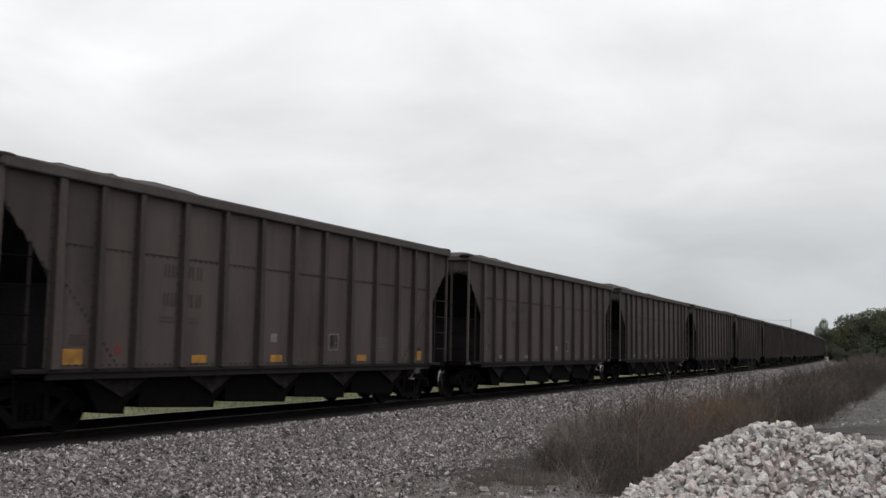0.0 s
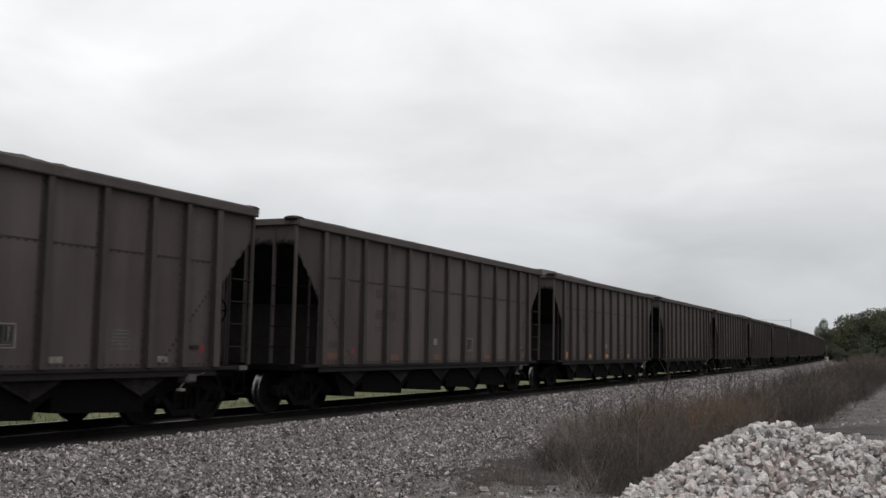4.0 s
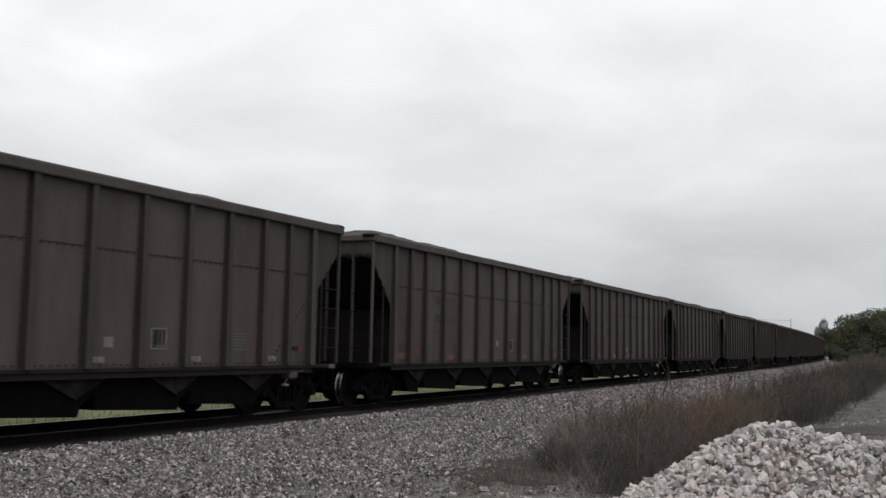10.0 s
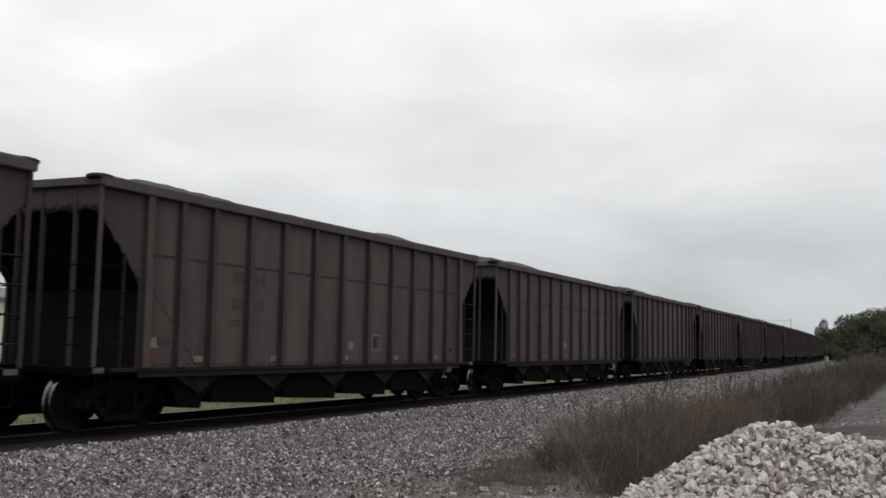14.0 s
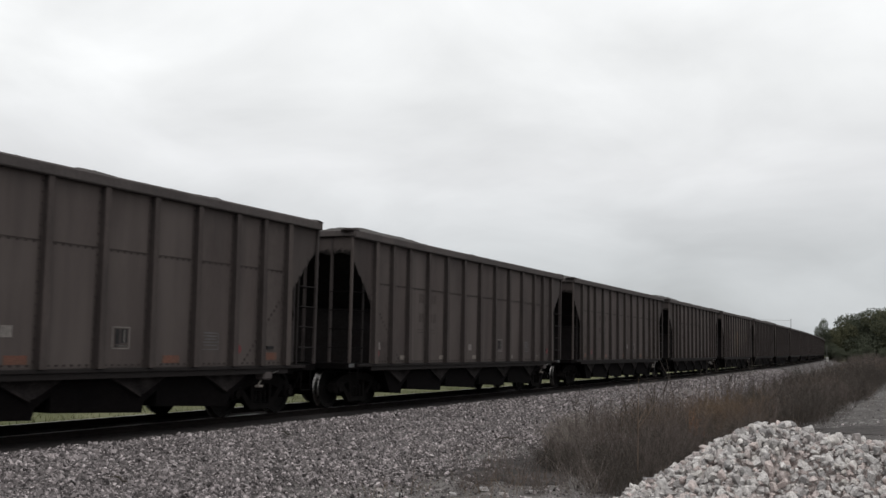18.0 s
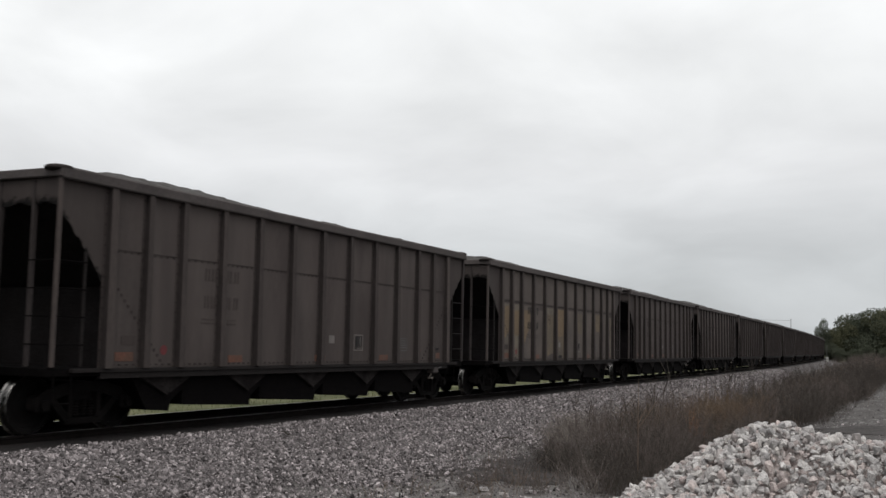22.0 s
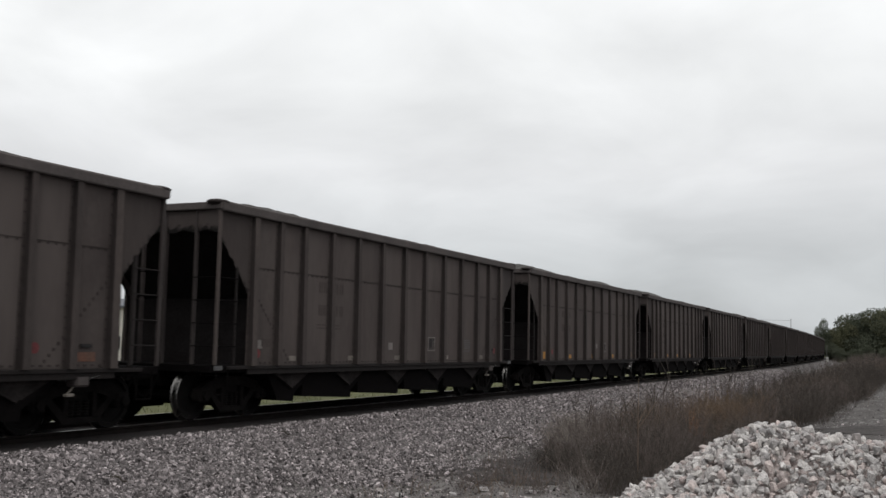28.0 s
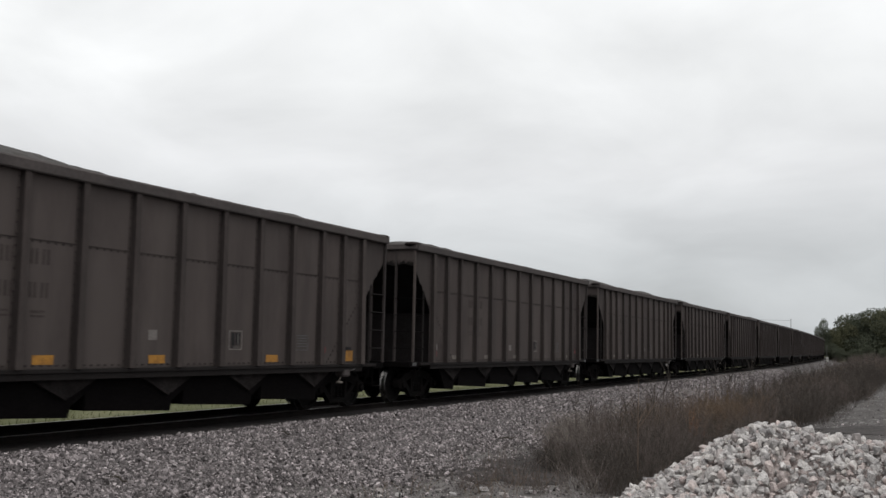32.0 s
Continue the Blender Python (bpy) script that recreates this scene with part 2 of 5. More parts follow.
STONE = island_mat("ballast_stone", [(0.0220, 0.0198, 0.0199), (0.1650, 0.1485, 0.1493), (0.0450, 0.0405, 0.0407), (0.5400, 0.4860, 0.4887), (0.0600, 0.0540, 0.0543), (0.2600, 0.2340, 0.2353), (0.0700, 0.0630, 0.0634), (0.3700, 0.3330, 0.3348), (0.0850, 0.0765, 0.0769)])
PILE = island_mat("limestone", [(0.2592, 0.2501, 0.2475), (0.5076, 0.4848, 0.4721), (0.3456, 0.3318, 0.3266), (0.6264, 0.6013, 0.5857), (0.2916, 0.2814, 0.2785), (0.5292, 0.4445, 0.4181), (0.3240, 0.3127, 0.3094), (0.4536, 0.4264, 0.4037), (0.5832, 0.5570, 0.5424), (0.3888, 0.3732, 0.3655), (0.4320, 0.3672, 0.3499), (0.2376, 0.2293, 0.2269)], 0.9, 4.5, 1.0, obj=True)
PILEI = island_mat("limestone_fill", [(0.2496, 0.2409, 0.2384), (0.4888, 0.4668, 0.4546), (0.3328, 0.3195, 0.3145), (0.6032, 0.5791, 0.5640), (0.2808, 0.2710, 0.2682), (0.5096, 0.4281, 0.4026), (0.3120, 0.3011, 0.2980), (0.4368, 0.4106, 0.3888), (0.5616, 0.5363, 0.5223), (0.3744, 0.3594, 0.3519), (0.4160, 0.3536, 0.3370), (0.2288, 0.2208, 0.2185)], 0.9, 95, 1.0)
TWIG = island_mat("dry_twigs", [(0.056, 0.0462, 0.0415), (0.139, 0.114, 0.102), (0.079, 0.0660, 0.0600), (0.198, 0.161, 0.139)], 0.95, 20, 0.2)
STRAW = island_mat("russet_straw", [(0.128, 0.092, 0.064), (0.180, 0.122, 0.078), (0.098, 0.078, 0.060)], 0.95, 20, 0.2)
DARK = island_mat("dark_twigs", [(0.0375, 0.0318, 0.0280), (0.0700, 0.0596, 0.0512), (0.0505, 0.0436, 0.0384)], 0.95, 20, 0.2)
PALE = island_mat("pale_weed_stems", [(0.080, 0.069, 0.062), (0.190, 0.164, 0.148), (0.300, 0.262, 0.236)], 0.95, 20, 0.2)
RUSSET = island_mat("orange_dead_stems", [(0.26, 0.125, 0.062), (0.19, 0.10, 0.058)], 0.95, 20, 0.2)
BUFF = island_mat("buff_dead_stem", [(0.20, 0.145, 0.105), (0.17, 0.125, 0.092)], 0.95, 20, 0.2)
BLADE = island_mat("grass_blades", [(0.070, 0.080, 0.030), (0.095, 0.100, 0.042), (0.14, 0.138, 0.070)], 0.9, 20, 0.1)
BARK = mat("bark", (0.07, 0.06, 0.05), 0.95, vary=0.3, scale=4, stretch=(4, 4, 0.6))
LEAF = island_mat("leaves", [(0.078, 0.089, 0.065), (0.090, 0.101, 0.071), (0.106, 0.115, 0.080), (0.083, 0.094, 0.069)], 0.9, 8, 0.1)
TURNING = island_mat("turning_leaves", [(0.098, 0.103, 0.065), (0.114, 0.116, 0.069), (0.130, 0.127, 0.075), (0.094, 0.100, 0.066)], 0.9, 8, 0.1)


def let_light_through(m, share_of):
    """Thin leaves: some of the light passes through them."""
    nt = m.node_tree
    b = nt.nodes["Principled BSDF"]
    t, mx = nt.nodes.new("ShaderNodeBsdfTranslucent"), nt.nodes.new("ShaderNodeMixShader")
    nt.links.new(b.inputs["Base Color"].links[0].from_socket, t.inputs["Color"])
    mx.inputs[0].default_value = share_of
    nt.links.new(b.outputs[0], mx.inputs[1])
    nt.links.new(t.outputs[0], mx.inputs[2])
    nt.links.new(mx.outputs[0], nt.nodes["Material Output"].inputs["Surface"])


let_light_through(LEAF, 0.45)
let_light_through(TURNING, 0.45)
WALL = mat("cream_siding", (0.61, 0.585, 0.53), 0.7, vary=0.05, scale=0.8, tint=(0.53, 0.51, 0.46))
ROOF = mat("blue_grey_roof", (0.15, 0.16, 0.18), 0.7, vary=0.15)
GLASS = mat("window_glass", (0.02, 0.022, 0.025), 0.12, vary=0.1, bump=0, spec=0.5)
CABINET = mat("white_enamel", (0.5, 0.5, 0.48), 0.5, vary=0.1, scale=2)
METAL = mat("galvanised_metal", (0.30, 0.30, 0.31), 0.5, 0.6, vary=0.15)
POSTGREY = mat("weathered_grey_post", (0.16, 0.165, 0.15), 0.8, vary=0.15)
PUDDLE = mat("wet_mud", (0.066, 0.0585, 0.056), 0.8, vary=0.5, scale=3.4, fine=26, tint=(0.019, 0.0168, 0.0163), bump=1.0, spec=0.1)

# ---- helpers of the scene ----


def part(name, bm, material, parent, label=""):
    me = bpy.data.meshes.new(name)
    bm.to_mesh(me)
    bm.free()
    for m in material if isinstance(material, (list, tuple)) else (material,):
        me.materials.append(m)
    ob = new(name, me)
    ob.parent = parent
    if label:
        tagged(ob, label)
    return ob


def share(name, ob, m, parent):
    """Another piece on the mesh of ob."""
    o = new(name, ob.data)
    o.parent = parent
    o.matrix_basis = m
    return o


def box(bm, x0, x1, y0, y1, z0, z1, bevel=0.0):
    r = bmesh.ops.create_cube(bm, size=1.0, matrix=Matrix.Translation(((x0 + x1) / 2, (y0 + y1) / 2, (z0 + z1) / 2)) @ Matrix.Diagonal((x1 - x0, y1 - y0, z1 - z0, 1)))
    if bevel:
        es = {e for v in r["verts"] for e in v.link_edges}
        bmesh.ops.bevel(bm, geom=list(es), offset=bevel, segments=1, affect="EDGES")
    return bm


def prism(bm, outline, axis, a, b):
    """A plate: the outline in the two other axes, drawn from a to b along axis (0 x, 1 y, 2 z)."""
    def at(p, d):
        q = list(p)
        q.insert(axis, d)
        return q
    v0 = [bm.verts.new(at(p, a)) for p in outline]
    v1 = [bm.verts.new(at(p, b)) for p in outline]
    n = len(outline)
    bm.faces.new(v0)
    bm.faces.new(v1[::-1])
    for k in range(n):
        bm.faces.new((v0[k], v1[k], v1[(k + 1) % n], v0[(k + 1) % n]))
    bmesh.ops.recalc_face_normals(bm, faces=bm.faces[:])
    return bm


def rod(bm, p, q, r, sides=6, r2=None):
    p, q = Vector(p), Vector(q)
    d = q - p
    m = Matrix.Translation((p + q) / 2) @ d.to_track_quat("Z", "Y").to_matrix().to_4x4()
    bmesh.ops.create_cone(bm, cap_ends=True, segments=sides, radius1=r, radius2=r if r2 is None else r2, depth=d.length, matrix=m)
    return bm


def lathe(bm, profile, steps, m=Matrix()):
    """Turns (radius, height) pairs about the x axis."""
    rings = []
    for k in range(steps):
        a = 2 * math.pi * k / steps
        rings.append([bm.verts.new(m @ Vector((h, r * math.cos(a), r * math.sin(a)))) for r, h in profile])
    fs = []
    for k in range(steps):
        A, B = rings[k], rings[(k + 1) % steps]
        for j in range(len(profile) - 1):
            fs.append((bm.faces.new((A[j], A[j + 1], B[j + 1], B[j])), j))
    return fs


def mesh_from(name, verts, faces, material, flat=False):
    me = bpy.data.meshes.new(name)
    n = faces.shape[1]
    me.vertices.add(len(verts))
    me.vertices.foreach_set("co", np.ascontiguousarray(verts, dtype=np.float32).ravel())
    me.loops.add(faces.size)
    me.loops.foreach_set("vertex_index", np.ascontiguousarray(faces, dtype=np.int32).ravel())
    me.polygons.add(len(faces))
    me.polygons.foreach_set("loop_start", np.arange(0, faces.size, n, dtype=np.int32))
    me.polygons.foreach_set("use_smooth", np.full(len(faces), not flat))
    me.update(calc_edges=True)
    me.validate()
    me.materials.append(material)
    return me


# ---- the track's line ----
TRACK_X, BEND_Y, BEND_R = -13.163, 12.0, 3000.0


def along(s):
    """Place and turn on the track's centre line, s metres along it."""
    if s <= BEND_Y:
        return TRACK_X, s, 0.0
    a = (s - BEND_Y) / BEND_R
    return TRACK_X - BEND_R * (1 - math.cos(a)), BEND_Y + BEND_R * math.sin(a), a


def track_x(y):
    return TRACK_X - np.maximum(0, np.asarray(y, float) - BEND_Y) ** 2 / (2 * BEND_R)


def smooth(t):
    t = np.clip(t, 0, 1)
    return t * t * (3 - 2 * t)


def ground_z(x, y):
    """The lie of the land: ballast bed with its shoulders, ditch, gravel lane."""
    x, y = np.asarray(x, float), np.asarray(y, float)
    u = x - track_x(y)
    near = -0.135 - 0.50 * smooth((u - 1.75) / 3.4)
    near = near + 0.14 * smooth((x + 4.5) / 3.0) + 0.25 * smooth((x + 1.5) / 5.0)
    far = -0.135 - 0.42 * smooth((-u - 1.75) / 2.6)
    z = np.where(u > 0, near, far)
    z = z + 0.34 * smooth((9.5 - y) / 6.0) * smooth((x + 4.0) / 3.5)
    z = z + 0.035 * np.sin(x * 1.3 + 0.7 * y) * np.sin(y * 0.9) * smooth((np.abs(u) - 4.5) / 1.5)
    return z - 0.6 * smooth((np.hypot(x, y) - 260) / 300)


def strip(xs, ys, lift=0.0, curved=False):
    X, Y = np.meshgrid(xs, ys)
    if curved:
        X = X + track_x(Y)
    Z = ground_z(X, Y) + lift
    v = np.stack([X, Y, Z], -1).reshape(-1, 3)
    nx, ny = len(xs), len(ys)
    i = np.arange(nx * ny).reshape(ny, nx)
    f = np.stack([i[:-1, :-1], i[:-1, 1:], i[1:, 1:], i[1:, :-1]], -1).reshape(-1, 4)
    return v, f


def steps_out(near, far, fine, n):
    """Coordinates that stand closer together near the camera."""
    a = np.arange(near[0], near[1], fine)
    lo = near[0] - np.geomspace(fine, near[0] - far[0], n)[::-1]
    hi = near[1] + np.geomspace(fine, far[1] - near[1], n)
    return np.concatenate([lo, a, hi])


def ground_mat():
    m = bpy.data.materials.new("soil_and_grass")
    m.use_nodes = True
    nt = m.node_tree
    N, link = nt.nodes.new, nt.links.new
    b = nt.nodes["Principled BSDF"]
    b.inputs["Roughness"].default_value = 0.95
    b.inputs["Specular IOR Level"].default_value = 0.15
    co, sep = N("ShaderNodeTexCoord"), N("ShaderNodeSeparateXYZ")
    link(co.outputs["Object"], sep.inputs[0])

    def noise_of(scale, detail=5):
        n = N("ShaderNodeTexNoise")
        n.inputs["Scale"].default_value, n.inputs["Detail"].default_value = scale, detail
        link(co.outputs["Object"], n.inputs["Vector"])
        return n.outputs[0]

    def ramp(src, stops):
        r = N("ShaderNodeValToRGB")
        e = r.color_ramp.elements
        while len(e) < len(stops):
            e.new(0.5)
        for k, (p, c) in enumerate(stops):
            e[k].position, e[k].color = p, (*c, 1)
        link(src, r.inputs[0])
        return r.outputs[0]

    def blend(fac, a, c):
        x = N("ShaderNodeMix")
        x.data_type = "RGBA"
        link(fac, x.inputs["Factor"])
        link(a, x.inputs["A"])
        link(c, x.inputs["B"])
        return x.outputs["Result"]

    def above(src, lo, hi):
        r = N("ShaderNodeMapRange")
        r.inputs["From Min"].default_value, r.inputs["From Max"].default_value = lo, hi
        link(src, r.inputs["Value"])
        return r.outputs[0]

    wob = N("ShaderNodeMath")
    wob.operation = "MULTIPLY_ADD"
    wob.inputs[1].default_value = 1.6
    link(noise_of(0.8), wob.inputs[0])
    link(sep.outputs["X"], wob.inputs[2])
    xw = wob.outputs[0]
    speck = ramp(noise_of(38, 4), [(0.40, (0.05, 0.046, 0.044)), (0.55, (0.13, 0.121, 0.117)), (0.68, (0.30, 0.285, 0.275))])
    soil = ramp(noise_of(2.6, 10), [(0.3, (0.06, 0.055, 0.051)), (0.5, (0.115, 0.107, 0.102)), (0.7, (0.18, 0.17, 0.163))])
    gravel = ramp(noise_of(7, 9), [(0.38, (0.045, 0.042, 0.041)), (0.52, (0.10, 0.095, 0.092)), (0.66, (0.27, 0.258, 0.25))])
    grass = ramp(noise_of(0.35, 9), [(0.3, (0.048, 0.053, 0.022)), (0.5, (0.078, 0.082, 0.037)), (0.7, (0.14, 0.137, 0.078))])
    soil = blend(above(noise_of(1.7, 5), 0.40, 0.56), soil, speck)
    damp = ramp(noise_of(5, 8), [(0.35, (0.045, 0.041, 0.039)), (0.65, (0.10, 0.094, 0.09))])
    gravel = blend(above(noise_of(0.8, 7), 0.56, 0.50), gravel, damp)
    c = blend(above(xw, -3.3, -1.8), soil, gravel)
    c = blend(above(xw, -15.2, -16.0), c, grass)
    link(c, b.inputs["Base Color"])
    bp = N("ShaderNodeBump")
    bp.inputs["Strength"].default_value, bp.inputs["Distance"].default_value = 0.6, 0.03
    link(noise_of(22, 6), bp.inputs["Height"])
    link(bp.outputs[0], b.inputs["Normal"])
    return m


GROUND = ground_mat()
BED = mat("ballast_bed", (0.14, 0.129, 0.128), 0.95, vary=0.6, scale=9, fine=42, bump=0.9, tint=(0.06, 0.055, 0.055))
# coal dust and the shade under the train, both put into this colour
DUSTSHADE = mat("dusted_and_shaded_ballast", (0.020, 0.0174, 0.0174), 0.95, vary=0.5, scale=8, fine=40, bump=0.8, tint=(0.015, 0.013, 0.0125))


def build_ground():
    v, f = strip(steps_out((-20, 8), (-1500, 1500), 0.28, 34), steps_out((2, 60), (-400, 2500), 0.45, 40))
    v[:, 2] -= 0.03
    g = new("ground", mesh_from("ground", v, f, GROUND))
    tagged(g, "muddy ditch, gravel lane and pale grass field", "ground", kind="structure")
    us = np.concatenate([np.linspace(-4.6, -1.7, 12), np.linspace(-1.6, 1.6, 9), np.linspace(1.7, 5.2, 16)])
    ys = np.concatenate([np.arange(-40, 2, 2.0), np.arange(2, 60, 0.3), np.geomspace(60, 700, 90)])
    v, f = strip(us, ys, 0.0, True)
    # the edges of the bed dive into the soil
    e = np.abs(v[:, 0] - track_x(v[:, 1]))
    v[:, 2] -= 0.25 * np.clip((e - 4.2) / 1.0, 0, 1)
    b = new("ballast_bed", mesh_from("ballast_bed", v, f, BED))
    tagged(b, "grey crushed-stone ballast bed under the track", "ballast", kind="structure")
    # dark strip as wide as the wagons: dust plus their painted shade
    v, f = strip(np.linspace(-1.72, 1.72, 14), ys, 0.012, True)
    d = new("dusted_ballast", mesh_from("dusted_ballast", v, f, DUSTSHADE))
    tagged(d, "ballast strip coloured dark for coal dust and the train's shade", "ballast", kind="structure")


build_ground()


def rock_shapes(n, points, seed, squash=0.75):
    rnd = random.Random(seed)
    out = []
    for _ in range(n):
        bm = bmesh.new()
        wide = rnd.uniform(0.62, 0.9)
        for k in range(points):
            if k < 8:
                # the corners of a broken block
                p = Vector(((k & 1) * 2 - 1, (k >> 1 & 1) * 2 - 1, (k >> 2 & 1) * 2 - 1)) * 0.58
                p += Vector((rnd.uniform(-0.27, 0.27), rnd.uniform(-0.27, 0.27), rnd.uniform(-0.27, 0.27)))
            else:
                p = Vector((rnd.gauss(0, 1), rnd.gauss(0, 1), rnd.gauss(0, 1))).normalized() * rnd.uniform(0.82, 0.98)
            bm.verts.new((p.x, p.y * wide, p.z * squash))
        r = bmesh.ops.convex_hull(bm, input=bm.verts[:])
        bmesh.ops.delete(bm, geom=[v for v in bm.verts if not v.link_faces], context="VERTS")
        bmesh.ops.triangulate(bm, faces=bm.faces[:])
        bm.verts.index_update()
        out.append((np.array([v.co for v in bm.verts]) * 0.5, np.array([[v.index for v in f.verts] for f in bm.faces])))
        bm.free()
    return out


def turns(n, rng):
    q = rng.normal(size=(n, 4))
    q /= np.linalg.norm(q, axis=1, keepdims=True)
    w, x, y, z = q.T
    return np.stack([1 - 2 * (y * y + z * z), 2 * (x * y - z * w), 2 * (x * z + y * w), 2 * (x * y + z * w), 1 - 2 * (x * x + z * z), 2 * (y * z - x * w),
                     2 * (x * z - y * w), 2 * (y * z + x * w), 1 - 2 * (x * x + y * y)], -1).reshape(n, 3, 3)


def scatter(name, shapes, places, sizes, material, rng):
    """Many stones in one mesh."""
    kind = rng.integers(0, len(shapes), len(places))
    V, F, base = [], [], 0
    for k, (sv, sf) in enumerate(shapes):
        sel = np.where(kind == k)[0]
        if not len(sel):
            continue
        r = turns(len(sel), rng)
        v = np.einsum("nij,vj->nvi", r, sv) * sizes[sel, None, None] + places[sel][:, None, :]
        f = sf[None] + (np.arange(len(sel)) * len(sv))[:, None, None] + base
        V.append(v.reshape(-1, 3))
        F.append(f.reshape(-1, 3))
        base += len(sel) * len(sv)
    return new(name, mesh_from(name, np.concatenate(V), np.concatenate(F), material, True))


def build_ballast():
    rng = np.random.default_rng(5)
    shapes = rock_shapes(14, 8, 3, 0.38)
    n = 130000
    y = 6.5 * np.exp(rng.random(n) * math.log(95 / 6.5))
    u = 1.6 + 5.4 * rng.random(n) ** 0.95
    fade = 4.7 + 0.5 * np.sin(0.9 * y) + 0.35 * np.sin(2.3 * y + 1)
    keep = rng.random(n) < np.clip(1.0 - (u - fade) / 1.3, 0.10, 1)
    y, u = y[keep], u[keep]
    x = track_x(y) + u
    dry = np.hypot((x + 6.4) / 1.0, (y - 17.4) / 2.5) > 0.05 + 0.95 * rng.random(len(x))
    x, y = x[dry], y[dry]
    s = np.clip(rng.lognormal(math.log(0.049), 0.38, len(x)), 0.03, 0.13) * (1 + np.clip((y - 25) / 60, 0, 1) * 0.5)
    p = np.stack([x, y, ground_z(x, y) + s * 0.12], -1)
    ob = scatter("ballast_stones", shapes, p, s, STONE, rng)
    tagged(ob, "loose grey crushed stones on the track shoulder", "gravel", kind="stuff")
    # stray stones on the ditch floor and on the lane
    n = 30000
    y = 7 * np.exp(rng.random(n) * math.log(70 / 7))
    x = np.where(rng.random(n) < 0.62, rng.uniform(-9, -4.2, n), rng.uniform(-3.2, 6, n))
    dry = ((np.hypot((x + 6.4) / 1.0, (y - 17.4) / 2.5) > 0.05 + 0.90 * rng.random(n))) & (((x + 0.5) / 2.7) ** 2 + ((y - 29.0) / 1.5) ** 2 > rng.random(n))
    x, y = x[dry], y[dry]
    s = np.clip(rng.lognormal(math.log(0.034), 0.4, len(x)), 0.015, 0.13)
    p = np.stack([x, y, ground_z(x, y) - 0.03 + s * 0.15], -1)
    ob = scatter("stray_gravel", shapes, p, s, STONE, rng)
    tagged(ob, "scattered pale gravel on muddy ground", "gravel", kind="stuff")


build_ballast()


def build_mud(cx, cy, rx, ry, seed, label):
    """A wet patch that follows the ground, with a ragged rim."""
    rng = np.random.default_rng(seed)
    n, m = 40, 14
    ph = rng.uniform(0, 6.28, 5)
    bm = bmesh.new()
    rings = []
    for j in range(1, m + 1):
        ring = []
        for k in range(n):
            a = 2 * math.pi * k / n
            r = j / m * (1 + 0.16 * math.sin(3 * a + ph[0]) + 0.10 * math.sin(7 * a + ph[1]) + 0.06 * math.sin(13 * a + ph[2]))
            x, y = cx + rx * r * math.cos(a), cy + ry * r * math.sin(a)
            ring.append(bm.verts.new((x, y, float(ground_z(x, y)) - (0.05 if j == m else 0.004))))
        rings.append(ring)
    bm.faces.new(rings[0])
    for A, B in zip(rings, rings[1:]):
        for k in range(n):
            bm.faces.new((A[k], B[k], B[(k + 1) % n], A[(k + 1) % n]))
    bmesh.ops.recalc_face_normals(bm, faces=bm.faces[:])
    o = part("mud", bm, PUDDLE, None)
    tagged(o, label, "mud", kind="structure")


build_mud(-6.55, 17.2, 1.15, 2.7, 1, "dark wet mud at the foot of the ballast")
build_mud(-0.5, 29.0, 2.7, 1.5, 2, "shallow wet mud across the gravel lane")


def build_track():
    ys = [-40.0, 0.0, 12.0] + [12.0 + 14 * k for k in range(1, 50)]
    # rail section, seen from its end: head, web, foot
    sec = [(-0.037, 0.0), (0.037, 0.0), (0.037, -0.035), (0.01, -0.05), (0.01, -0.14), (0.07, -0.155), (0.07, -0.17), (-0.07, -0.17), (-0.07, -0.155), (-0.01, -0.14), (-0.01, -0.05), (-0.037, -0.035)]
    for side in (-1, 1):
        bm = bmesh.new()
        rings = []
        for s in ys:
            x, y, a = along(s)
            rings.append([bm.verts.new((x + (side * 0.753 + px) * math.cos(a), y + (side * 0.753 + px) * math.sin(a), pz)) for px, pz in sec])
        for A, B in zip(rings, rings[1:]):
            for k in range(len(sec)):
                f = bm.faces.new((A[k], A[(k + 1) % len(sec)], B[(k + 1) % len(sec)], B[k]))
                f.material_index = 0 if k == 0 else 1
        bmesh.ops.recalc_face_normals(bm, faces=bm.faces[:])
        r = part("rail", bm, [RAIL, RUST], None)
        tagged(r, "steel rail with a polished head and rusty web", "rail", group="rails of the track", kind="structure")
    first = None
    holder = tagged(new("sleepers"), "row of dark creosoted wooden sleepers", "sleepers", kind="structure")
    for k in range(150):
        s = 2.0 + 0.53 * k
        x, y, a = along(s)
        m = pose(x, y, -0.26, 0, 0, math.degrees(a))
        if first is None:
            bm = box(bmesh.new(), -1.3, 1.3, -0.115, 0.115, -0.09, 0.088, 0.01)
            first = part("sleeper", bm, TIE, holder)
            first.matrix_basis = m
        else:
            share("sleeper", first, m, holder)


build_track()

# ---- the coal train ----
PITCH_Y, HALF, FIRST_Y = 16.18, 7.335, 17.152
POSTS = (-6.25, -5.40, -4.53, -3.42, -2.29, -1.15, 0.0, 1.15, 2.29, 3.42, 4.53, 5.40, 6.25)
WHEEL_R = 0.457


# play in the couplers, wagon by wagon
SLACK = {0: 0.10, 1: 0.06, 2: 0.05, 5: 0.07, 9: -0.12, 12: -0.07, 13: -0.14, 14: -0.18, 15: 0.12, 16: 0.18, 20: -0.06}


def travelled(t):
    return 10.275 * t - 0.00183 * t * t


